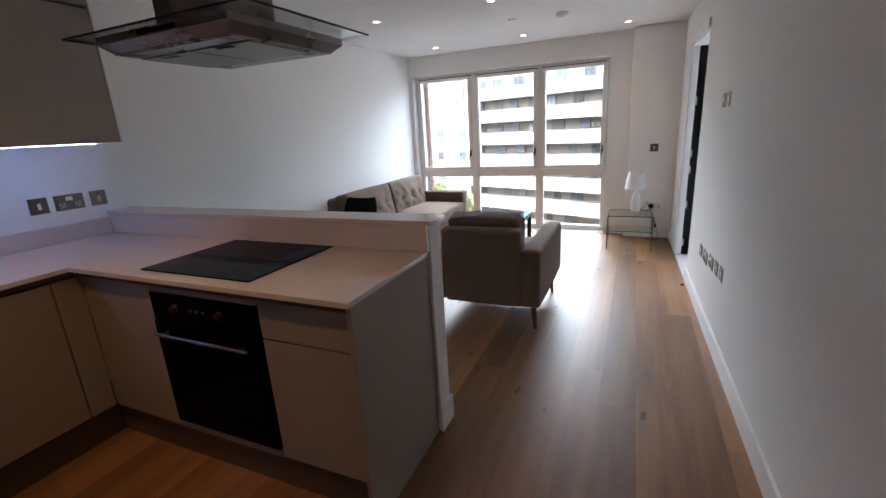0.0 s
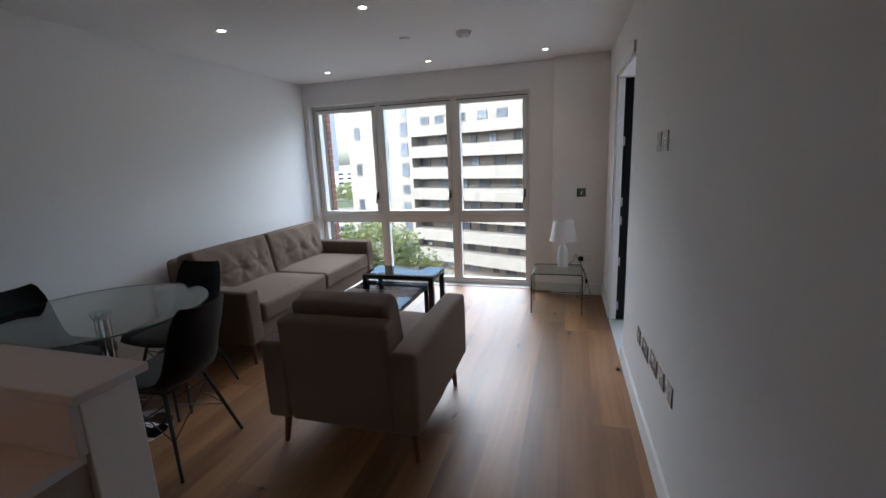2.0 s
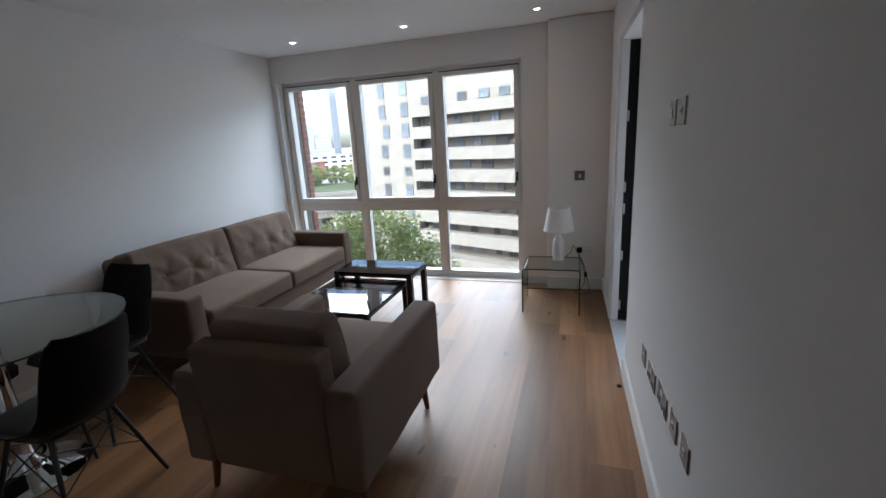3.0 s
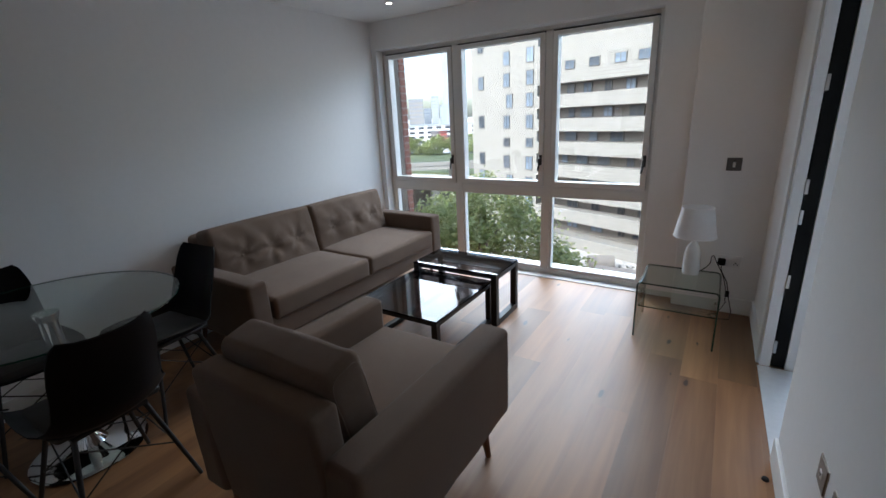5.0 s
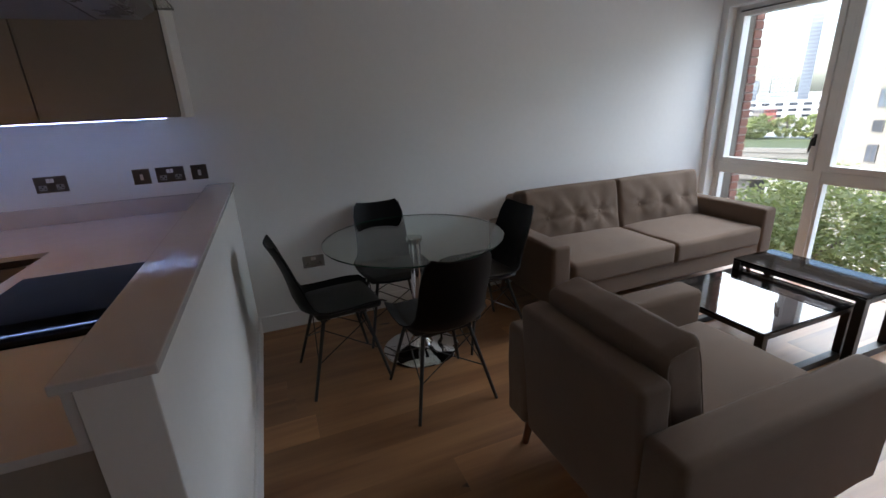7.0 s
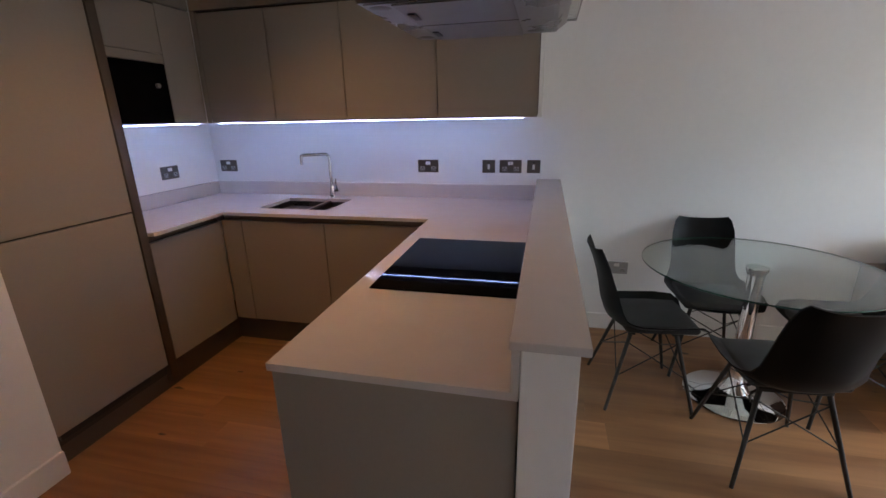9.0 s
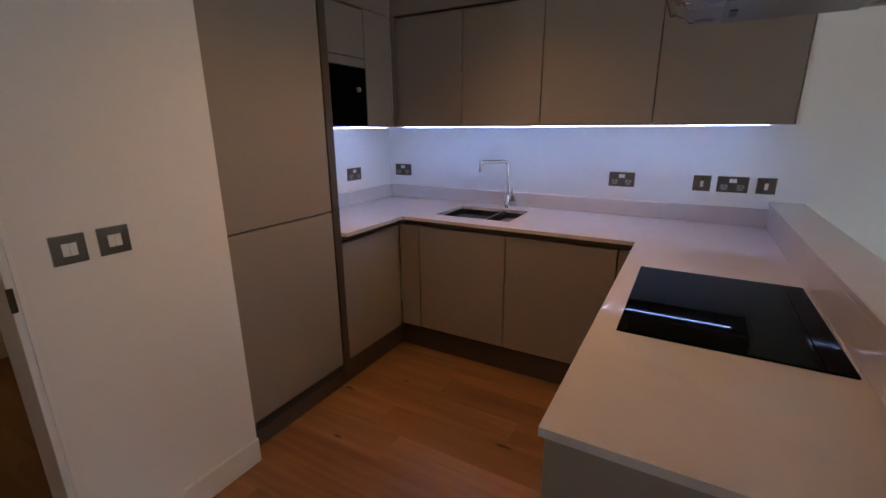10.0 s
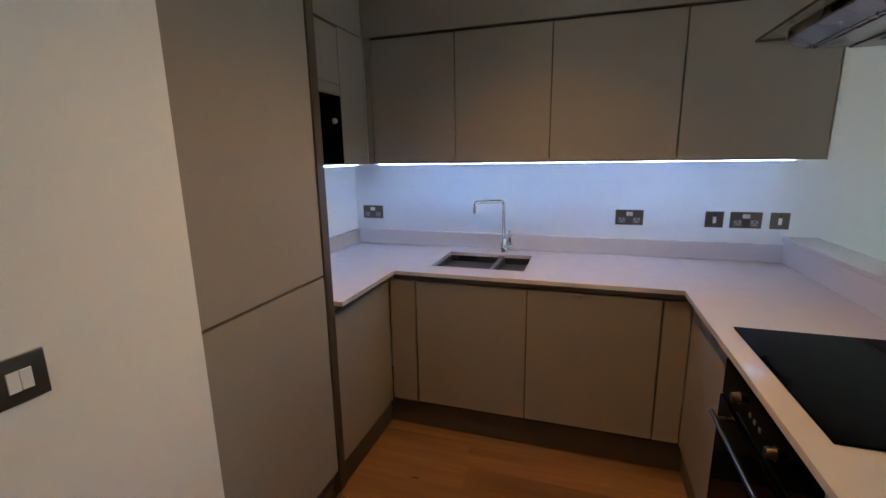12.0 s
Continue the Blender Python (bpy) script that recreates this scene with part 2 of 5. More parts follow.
GASKET = material("black_gasket", (0.012, 0.012, 0.012), 0.6)
CERAMIC = material("white_ceramic", (0.80, 0.80, 0.79), 0.22, 0, 0.015)
SHADE = material("white_lamp_shade", (0.80, 0.79, 0.78), 0.85, 0, 0.03, 20, 300, 0.2, 400)
# leaf colour near black, carrying the shade of the door's pocket slot
DOORDARK = material("shade_black_door", (0.004, 0.004, 0.004), 0.6, 0, 0.15, 3, 40, spec=0.15)
MARBLE = material("white_floor_tile", (0.72, 0.73, 0.74), 0.25, 0, 0.06, 3, 30)
HALLPAINT = material("hall_paint", (0.70, 0.62, 0.48), 0.7, 0, 0.02)
BRICK = material("red_brick", (0.20, 0.075, 0.05), 0.85, 0, 0.3, 6, 60, 0.5, 120)
MORTAR = material("mortar", (0.33, 0.29, 0.26), 0.9, 0, 0.1)
CONCRETE = pale_brickwork("cream_concrete", (0.235, 0.226, 0.208))
# shade of balcony recesses and underpass put into the grey; pipe, shed reuse it
SHADEWALL = material("shade_grey_wall", (0.17, 0.155, 0.14), 0.85, 0, 0.12, 0.5, 4)
BLUEPANE = material("blue_pane_painted_reflection", (0.10, 0.125, 0.16), 0.3, 0, 0.5, 0.6, 3, spec=0.2)
DARKPANE = material("dark_far_pane", (0.03, 0.035, 0.045), 0.35, 0, 0.3, 0.6, 3)
def uneven(m, low, high):
    """Each object that wears the material gets its own tone."""
    n, l = m.node_tree.nodes, m.node_tree.links
    base = n["Principled BSDF"].inputs["Base Color"]
    src = base.links[0].from_socket
    oi, rng, mul = n.new("ShaderNodeObjectInfo"), n.new("ShaderNodeMapRange"), n.new("ShaderNodeVectorMath")
    rng.inputs[3].default_value, rng.inputs[4].default_value = low, high
    mul.operation = "SCALE"
    l.new(oi.outputs["Random"], rng.inputs[0]), l.new(src, mul.inputs[0])
    l.new(rng.outputs[0], mul.inputs["Scale"]), l.new(mul.outputs[0], base)


# tones differ per pane to paint in their uneven reflections
uneven(BLUEPANE, 0.35, 1.9)
uneven(DARKPANE, 0.5, 2.5)
FARFRAME = material("grey_far_window_frame", (0.10, 0.095, 0.09), 0.6)
LEAF = leaves("plane_tree_leaf", (0.24, 0.265, 0.12))
BARK = material("bark", (0.12, 0.095, 0.07), 0.9, 0, 0.3, 4, 30, 0.6, 40)
GROUND = material("pale_yard_ground", (0.36, 0.345, 0.32), 0.9, 0, 0.2, 0.06, 1.2)
GRASS = material("grass_bank", (0.065, 0.08, 0.03), 0.9, 0, 0.35, 0.1, 2)
ASPHALT = material("asphalt", (0.09, 0.09, 0.09), 0.9, 0, 0.2, 0.2, 4)
WHITEWALL = material("white_render", (0.62, 0.61, 0.59), 0.85, 0, 0.08, 0.1, 1)
REDWALL = material("red_render", (0.34, 0.10, 0.08), 0.8, 0, 0.08, 0.1, 1)
# skyline colours below are paled and greyed in place of distance haze
TANWALL = material("hazed_tan_brick", (0.30, 0.265, 0.235), 0.85, 0, 0.1, 0.1, 1)
TOWERGLASS = material("hazed_blue_curtain_wall", (0.41, 0.43, 0.455), 0.7, 0, 0.15, 0.1, 0.5)
FARPANE = material("hazed_far_pane", (0.22, 0.26, 0.31), 0.5, 0, 0.2, 0.1, 0.5)
TOWERSLAB = material("hazed_floor_slab", (0.29, 0.305, 0.325), 0.8)
CARPAINT = material("white_car_paint", (0.75, 0.75, 0.75), 0.2, 0, 0.01, coat=0.6)
RUBBER = material("black_rubber", (0.02, 0.02, 0.02), 0.7)
LED = glow("led_strip", (0.38, 0.52, 1.0), 9.5)
LAMP = glow("warm_downlight", (1.0, 0.80, 0.56), 7.0)


# ---- building blocks ----
def box(bm, x0, x1, y0, y1, z0, z1, bev=0.0, seg=2):
    vs = [bm.verts.new((x, y, z)) for x in (x0, x1) for y in (y0, y1) for z in (z0, z1)]
    fs = [bm.faces.new([vs[i] for i in q]) for q in ((0, 1, 3, 2), (4, 6, 7, 5), (0, 4, 5, 1), (2, 3, 7, 6), (0, 2, 6, 4), (1, 5, 7, 3))]
    if bev:
        es = list({e for f in fs for e in f.edges})
        bmesh.ops.bevel(bm, geom=es, offset=bev, segments=seg, affect="EDGES", profile=0.5)
    return bm


def boxes(*bs, bev=0.0, seg=2):
    bm = bmesh.new()
    for b in bs:
        box(bm, *b, bev=bev, seg=seg)
    return bm


def tube(bm, pts, r, n=10, closed=False):
    """A round bar along pts; r may be one radius or one for each point."""
    pts = [Vector(p) for p in pts]
    rs = r if isinstance(r, (list, tuple)) else [r] * len(pts)
    rings = []
    up = Vector((0.3, 0.2, 1)).normalized()
    for i, p in enumerate(pts):
        a = pts[i - 1] if i else (pts[-1] if closed else p)
        c = pts[(i + 1) % len(pts)] if (closed or i < len(pts) - 1) else p
        d = (c - a).normalized()
        s = d.cross(up if abs(d.dot(up)) < 0.95 else Vector((1, 0, 0))).normalized()
        t = d.cross(s)
        rings.append([bm.verts.new(p + rs[i] * (math.cos(k * math.tau / n) * s + math.sin(k * math.tau / n) * t)) for k in range(n)])
    for i in range(len(rings) - (0 if closed else 1)):
        a, c = rings[i], rings[(i + 1) % len(rings)]
        for k in range(n):
            bm.faces.new((a[k], a[(k + 1) % n], c[(k + 1) % n], c[k]))
    if not closed:
        bm.faces.new(rings[0][::-1]), bm.faces.new(rings[-1])
    return bm


def lathe(bm, prof, n=32, at=(0, 0, 0)):
    """A turned shape from (radius, height) pairs."""
    rings = []
    for r, z in prof:
        rings.append([bm.verts.new((at[0] + r * math.cos(k * math.tau / n), at[1] + r * math.sin(k * math.tau / n), at[2] + z)) for k in range(n)] if r > 1e-6 else [bm.verts.new((at[0], at[1], at[2] + z))])
    for a, c in zip(rings, rings[1:]):
        for k in range(n):
            q = [a[k % len(a)], a[(k + 1) % len(a)], c[(k + 1) % len(c)], c[k % len(c)]]
            q = [v for i, v in enumerate(q) if v not in q[:i]]
            if len(q) > 2:
                bm.faces.new(q)
    return bm


def samples(h, r, seg, mid):
    a = [h - r + r * math.tan(radians(45) * k / seg) for k in range(seg, 0, -1)]
    inner = [(h - r) * (1 - 2 * k / mid) for k in range(mid + 1)]
    return [-v for v in a] + [-v for v in inner] + a[::-1]


def soft_box(bm, cx, cy, cz, hx, hy, hz, r, seg=4, mid=10, puff=0.0, shape=None):
    """An upholstered block: rounded edges, bulging faces, and an optional shape(x, y, z, n) that gives a push along the normal."""
    h = (hx, hy, hz)
    r = min(r, 0.98 * min(h))
    ax = [samples(v, r, seg, mid) for v in h]
    seen = {}

    def vert(p):
        key = tuple(round(v, 5) for v in p)
        if key not in seen:
            inner = Vector([max(-(h[k] - r), min(h[k] - r, p[k])) for k in range(3)])
            d = (Vector(p) - inner).normalized()
            q = inner + r * d
            if puff:
                # the bulge dies out smoothly towards the rims of each face
                for k in range(3):
                    w = max(0.0, abs(d[k]) - 0.5) * 2
                    for j in range(3):
                        w *= 1.0 if j == k else max(0.0, 1 - (q[j] / h[j]) ** 2)
                    q[k] += math.copysign((puff[k] if isinstance(puff, tuple) else puff) * w, d[k])
            if shape:
                q += d * shape(q.x, q.y, q.z, d)
            seen[key] = bm.verts.new((cx + q.x, cy + q.y, cz + q.z))
        return seen[key]

    for k in range(3):
        u, v = (k + 1) % 3, (k + 2) % 3
        for s in (-1, 1):
            for i in range(len(ax[u]) - 1):
                for j in range(len(ax[v]) - 1):
                    quad = []
                    for a, b in ((i, j), (i + 1, j), (i + 1, j + 1), (i, j + 1)):
                        p = [0, 0, 0]
                        p[k], p[u], p[v] = s * h[k], ax[u][a], ax[v][b]
                        quad.append(vert(p))
                    quad = quad if s > 0 else quad[::-1]
                    if len(set(quad)) == 4:
                        bm.faces.new(quad)
    return bm


def slab(bm, xs, ys, z0, z1, keep):
    """One closed slab over the cells of a grid for which keep(x, y) holds."""
    vs = {}

    def v(i, j, k):
        if (i, j, k) not in vs:
            vs[i, j, k] = bm.verts.new((xs[i], ys[j], (z0, z1)[k]))
        return vs[i, j, k]

    on = {(i, j) for i in range(len(xs) - 1) for j in range(len(ys) - 1) if keep((xs[i] + xs[i + 1]) / 2, (ys[j] + ys[j + 1]) / 2)}
    for i, j in on:
        bm.faces.new((v(i, j, 1), v(i + 1, j, 1), v(i + 1, j + 1, 1), v(i, j + 1, 1)))
        bm.faces.new((v(i, j, 0), v(i, j + 1, 0), v(i + 1, j + 1, 0), v(i + 1, j, 0)))
        for (di, dj), (a, c) in (((-1, 0), ((0, 0), (0, 1))), ((1, 0), ((1, 0), (1, 1))), ((0, -1), ((0, 0), (1, 0))), ((0, 1), ((0, 1), (1, 1)))):
            if (i + di, j + dj) not in on:
                bm.faces.new((v(i + a[0], j + a[1], 0), v(i + c[0], j + c[1], 0), v(i + c[0], j + c[1], 1), v(i + a[0], j + a[1], 1)))
    return bm


def mesh_of(name, bm, mat, smooth=None):
    me = bpy.data.meshes.new(name)
    bmesh.ops.recalc_face_normals(bm, faces=bm.faces[:])
    bm.to_mesh(me)
    bm.free()
    me.materials.append(mat)
    if smooth is not None:
        for p in me.polygons:
            p.use_smooth = True
        me.set_sharp_from_angle(angle=radians(smooth))
    return me


def part(name, bm, mat, parent, label="", smooth=None, at=None):
    ob = new(name, mesh_of(name, bm, mat, smooth))
    ob.parent = parent
    if at is not None:
        ob.matrix_basis = at
    return tagged(ob, label)


def thing(name, at, label, category, group=""):
    ob = new(name)
    ob.empty_display_size = 0.1
    ob.matrix_basis = at
    return tagged(ob, label, category, group)


def solid(name, bm, mat, label, category, kind="", smooth=None, at=None, group=""):
    ob = new(name, mesh_of(name, bm, mat, smooth))
    if at is not None:
        ob.matrix_basis = at
    return tagged(ob, label, category, group, kind)


def setting(name, bm, mat, label, at=None):
    return solid(name, bm, mat, label, name.split("_")[0], "structure", at=at)


# ---- plan ----
XL, XR = -2.635, 0.925          # left wall; right wall at its near end
RW = pose(XR, 2.3, 0, 0, 0, 1.32)   # the right wall, turned slightly to fit the camera's view
CEILING = 2.413
YWIN, YPIER = 6.50, 6.396
TOP = 0.925                      # worktop
YBACK = -0.275                   # kitchen back wall

# ---- structure ----
setting("wall_west", boxes((XL - 0.15, XL, -2.2, 6.9, 0, CEILING)), WALL, "long white painted plaster wall behind sofa and worktop")
setting("wall_back", boxes((XL, -0.764, YBACK - 0.12, YBACK, 0, CEILING)), WALL, "white painted wall behind the kitchen units")
setting("wall_fridge_side", boxes((-0.764, -0.69, YBACK - 0.12, 0.15, 0, CEILING)), WALL, "white painted wall end beside the tall cabinet")
setting("wall_lintel", boxes((-0.137, 0.76, 0.15, 0.288, 2.08, CEILING)), WALL, "white painted wall above the hall doorway")
setting("wall_south", boxes((0.76, 1.05, 0.15, 0.288, 0, CEILING)), WALL, "white painted wall beside the hall doorway")
setting("wall_switches", boxes((-0.764, -0.137, 0.15, 0.288, 0, CEILING)), WALL, "white painted wall with two light switches beside a doorway")
# right wall, in its own frame: local y runs towards the window
setting("wall_east", boxes((0, 0.16, -4.5, 2.54, 0, CEILING), (0, 0.16, 2.54, 3.40, 2.08, CEILING), (0, 0.044, 3.40, 4.25, 0, CEILING), (0.119, 0.16, 3.40, 4.25, 0, CEILING), (0, 0.16, 4.25, 4.6, 0, CEILING)), WALL, "plain white painted wall with sockets and a doorway", at=RW)
# window wall with its opening
WX0, WX1, WZ0, WZ1 = -2.585, 0.07, 0.0, 2.165
setting("wall_north", boxes((XL, WX0, YWIN, 6.75, -0.2, CEILING), (WX1, 0.95, YWIN, 6.75, -0.2, CEILING), (WX0, WX1, YWIN, 6.75, WZ1, CEILING)), WALL, "white painted wall round the large window")
setting("wall_pier", boxes((0.305, 0.90, YPIER, YWIN, 0, CEILING), bev=0.008), WALL, "white boxed-in pier beside the window")
setting("ceiling", boxes((XL - 0.15, 1.1, -2.2, 6.9, CEILING, CEILING + 0.15)), CEIL, "flat white painted ceiling with recessed downlights")
# pony wall behind the hob
setting("wall_half_height", boxes((XL, -0.415, 2.262, 2.378, 0, 1.042), bev=0.003), WALL, "white half-height wall behind the peninsula worktop")
# neighbouring hall and bedroom, closed
setting("wall_hall", boxes((-1.0, -0.88, -2.0, 0.15, 0, CEILING), (-1.0, 1.05, -2.12, -2.0, 0, CEILING)), HALLPAINT, "cream painted hall walls beyond the doorway")
setting("wall_bedroom", boxes((3.0, 3.12, 4.0, 6.7, 0, CEILING), (1.0, 3.12, 3.9, 4.0, 0, CEILING), (1.0, 1.3, 6.6, 6.7, 0, CEILING), (2.7, 3.12, 6.6, 6.7, 0, CEILING), (1.3, 2.7, 6.6, 6.7, 2.165, CEILING), (1.0, 3.1, 3.9, 6.7, CEILING, CEILING + 0.1)), WALL, "white walls of the room beyond the dark door")
setting("floor_bedroom", boxes((-0.012, 0.16, 2.548, 3.371, -0.03, 0.004), (0.1605, 2.1, 1.7, 4.2, -0.03, 0.004)), MARBLE, "pale tiled floor beyond the door threshold", at=RW)

# skirting
SK, ST = 0.118, 0.016
def skirting(name, b, at=None):
    return solid(name, boxes(b, bev=0.004), TRIM, "white painted skirting board along the foot of the wall", "skirting", "structure", at=at)
skirting("baseboard_west", (XL, XL + ST, 2.378, 6.5, 0, SK))
skirting("baseboard_east", (-ST, 0, -2.2, 2.538, 0, SK), RW)
skirting("baseboard_east_far", (-ST, 0, 3.47, 4.09, 0, SK), RW)
skirting("baseboard_pier", (0.305, 0.83, YPIER - ST, YPIER, 0, SK))
skirting("baseboard_switches", (-0.764, -0.139, 0.288, 0.288 + ST, 0, SK))
skirting("baseboard_half_wall", (XL + ST, -0.402, 2.378, 2.378 + ST, 0, SK + 0.01))
skirting("baseboard_half_wall_end", (-0.415, -0.402, 2.255, 2.378, 0, SK + 0.01))
skirting("baseboard_hall", (-0.88, 0.93, -2.0, -1.985, 0, SK))

# door lining and architrave of the bedroom doorway
trim = tagged(new("trim_doorway"), "white painted door lining and architrave", "door frame", kind="structure")
trim.matrix_basis = RW
part("lining", boxes((-0.004, 0.047, 3.372, 3.3995, 0.005, 2.08), bev=0.002), TRIM, trim)
part("lining", boxes((0.116, 0.163, 3.372, 3.3995, 0.005, 2.08), bev=0.002), TRIM, trim)
part("lining", boxes((0.002, 0.158, 2.5405, 2.547, 0.005, 2.08), bev=0.002), TRIM, trim)
part("lining", boxes((-0.003, 0.16, 2.547, 3.372, 2.055, 2.0795), bev=0.002), TRIM, trim)
part("architrave", boxes((-0.018, 0, 3.402, 3.47, 0, 2.15), bev=0.003), TRIM, trim)
part("architrave", boxes((-0.018, 0, 2.54, 3.402, 2.082, 2.15), bev=0.003), TRIM, trim)
door = tagged(new("door_1"), "sliding door standing open in its pocket, blackened for the slot's shade", "door", kind="structure")
door.matrix_basis = RW
part("leaf", boxes((0.049, 0.114, 3.376, 4.24, 0.012, 2.053), bev=0.003), DOORDARK, door)
for z in (0.10, 0.50, 0.86, 1.02, 1.52):
    part("keep_plate", boxes((0.046, 0.062, 3.362, 3.3755, z, z + 0.075), bev=0.003), STEEL, door, "satin steel keep plate")
# hall doorway
trim2 = tagged(new("trim_hall_doorway"), "white painted door lining of the hall doorway", "door frame", kind="structure")
part("lining", boxes((-0.136, -0.108, 0.143, 0.292, 0, 2.05), bev=0.003), TRIM, trim2)
part("lining", boxes((0.73, 0.762, 0.143, 0.292, 0, 2.05), bev=0.003), TRIM, trim2)
part("lining", boxes((-0.108, 0.73, 0.143, 0.292, 2.05, 2.079), bev=0.003), TRIM, trim2)
part("bead", boxes((-0.139, -0.127, 0.2925, 0.298, 0, 2.09), bev=0.0015), TRIM, trim2)
part("strike_plate", boxes((-0.1215, -0.107, 0.286, 0.2945, 0.985, 1.055), bev=0.001), DARKKNOB, trim2, "steel strike plate")

# ---- window ----
win = tagged(new("window_1"), "full-height window of three bays with off-white frames", "window", kind="structure")
FY0, FY1 = 6.60, 6.68
M1, M2, TZ = -1.707, -0.795, 0.80
part("window_frame", boxes((WX0, WX0 + 0.045, FY0, FY1, 0, WZ1), (WX1 - 0.045, WX1, FY0, FY1, 0, WZ1), (WX0 + 0.045, WX1 - 0.045, FY0, FY1, WZ1 - 0.045, WZ1), (WX0 + 0.045, WX1 - 0.045, FY0, FY1, 0, 0.05), bev=0.003), FRAME, win)
for m in (M1, M2):
    part("mullion", boxes((m - 0.03, m + 0.03, FY0 - 0.004, FY1, 0.05, WZ1 - 0.045), bev=0.003), FRAME, win)
bays = ((WX0 + 0.045, M1 - 0.03), (M1 + 0.03, M2 - 0.03), (M2 + 0.03, WX1 - 0.045))
for a, c in bays:
    part("transom", boxes((a, c, FY0, FY1, TZ - 0.035, TZ + 0.035), bev=0.003), FRAME, win)
    # opening light above: its own sash, with a dark gasket at the head
    z0, z1, w = TZ + 0.037, WZ1 - 0.047, 0.048
    sash = part("sash", boxes((a + 0.004, a + w, FY0 - 0.014, FY1 - 0.01, z0 + 0.003, z1 - 0.012), (c - w, c - 0.004, FY0 - 0.014, FY1 - 0.01, z0 + 0.003, z1 - 0.012), (a + w, c - w, FY0 - 0.014, FY1 - 0.01, z0 + 0.003, z0 + w), (a + w, c - w, FY0 - 0.014, FY1 - 0.01, z1 - w, z1 - 0.012), bev=0.003), FRAME, win)
    part("gasket", boxes((a + 0.004, c - 0.004, FY0 + 0.004, FY1 - 0.02, z1 - 0.011, z1 - 0.001)), GASKET, win, "black rubber gasket")
    p = part("pane", boxes((a + w, c - w, FY0 + 0.025, FY0 + 0.045, z0 + w, z1 - w)), PANE, win)
    p.visible_shadow = False
    # fixed light below
    part("bead", boxes((a, a + 0.022, FY0 + 0.008, FY1 - 0.01, 0.05, TZ - 0.036), (c - 0.022, c, FY0 + 0.008, FY1 - 0.01, 0.05, TZ - 0.036), (a + 0.022, c - 0.022, FY0 + 0.008, FY1 - 0.01, 0.05, 0.072), (a + 0.022, c - 0.022, FY0 + 0.008, FY1 - 0.01, TZ - 0.058, TZ - 0.036), bev=0.002), FRAME, win)
    p = part("pane", boxes((a + 0.022, c - 0.022, FY0 + 0.03, FY0 + 0.05, 0.072, TZ - 0.058)), PANE, win)
    p.visible_shadow = False
    h = bmesh.new()
    box(h, c - 0.038, c - 0.014, FY0 - 0.026, FY0 - 0.0145, 1.03, 1.12, 0.004)
    tube(h, [(c - 0.026, FY0 - 0.026, 1.09), (c - 0.026, FY0 - 0.05, 1.085), (c - 0.03, FY0 - 0.055, 1.03), (c - 0.04, FY0 - 0.05, 0.98)], [0.010, 0.010, 0.009, 0.007])
    part("window_handle", h, BLACKMT, win, "black metal espagnolette handle", 40)
part("window_sill", boxes((WX0, WX1, YWIN + 0.001, FY0 + 0.01, -0.02, 0.006), bev=0.002), FRAME, win)
part("window_sill", boxes((WX0, WX1, FY1, 6.95, -0.08, -0.005), bev=0.004), STEEL, win, "outer metal sill")
part("reveal", boxes((WX0 - 0.002, WX0 + 0.012, YWIN - 0.002, FY0, 0.006, WZ1), (WX1 - 0.012, WX1 + 0.002, YWIN - 0.002, FY0, 0.006, WZ1), (WX0 + 0.012, WX1 - 0.012, YWIN - 0.002, FY0, WZ1 - 0.012, WZ1 + 0.002), bev=0.002), TRIM, win)

# ---- kitchen ----
def door_front(name, parent, b, at=None, label=""):
    return part(name, boxes(b, bev=0.0018), CAB, parent, label)

O = pose(0, 0, 0)
G = 0.003
# base units along the left wall, doors facing the room
XD = -1.973
for y0, y1, nm in ((0.409, 0.988, "base_cabinet"), (0.988, 1.586, "base_cabinet")):
    c = thing(nm, O, "taupe handleless base cabinet under the worktop", "cabinet", "kitchen base cabinets")
    part("body", boxes((XL + 0.01, XD - 0.02, y0, y1, 0.16, 0.868)), CARCASS, c)
    part("door", boxes((XD - 0.019, XD, y0 + G, y1 - G, 0.178, 0.868), bev=0.0018), CAB, c)
for (b, n_) in (((-2.62, XD, 0.2625, 0.405, 0.178, 0.868), "corner filler"), ((-2.62, XD, 1.59, 1.70, 0.178, 0.868), "corner filler")):
    solid("filler_panel", boxes(b, bev=0.0015), CAB, "narrow taupe corner filler panel of the kitchen", "panel", group="kitchen fillers")
# unit on the back wall, front in the plane of the tall unit
c = thing("base_cabinet", O, "taupe handleless base cabinet in the kitchen corner", "cabinet", "kitchen base cabinets")
part("body", boxes((-1.972, -1.436, YBACK + 0.005, 0.238, 0.16, 0.868)), CARCASS, c)
part("door", boxes((-1.970, -1.436, 0.239, 0.258, 0.165, 0.862), bev=0.0018), CAB, c)
# tall fridge housing
c = thing("tall_cabinet", O, "tall taupe cabinet hiding a fridge freezer", "cabinet")
part("body", boxes((-1.382, -0.795, YBACK + 0.005, 0.236, 0.10, 2.40)), CARCASS, c)
part("door", boxes((-1.378, -0.762, 0.238, 0.258, 1.051, 2.14), bev=0.002), CAB, c, "upper fridge door")
part("door", boxes((-1.378, -0.762, 0.238, 0.258, 0.162, 1.043), bev=0.002), CAB, c, "lower freezer door")
part("top_panel", boxes((-1.378, -0.762, 0.238, 0.258, 2.148, 2.405), bev=0.002), CAB, c)
part("side_panel", boxes((-1.431, -1.384, YBACK + 0.005, 0.262, 0.05, 2.405), bev=0.002), RAIL, c, "bronze-grey end panel")
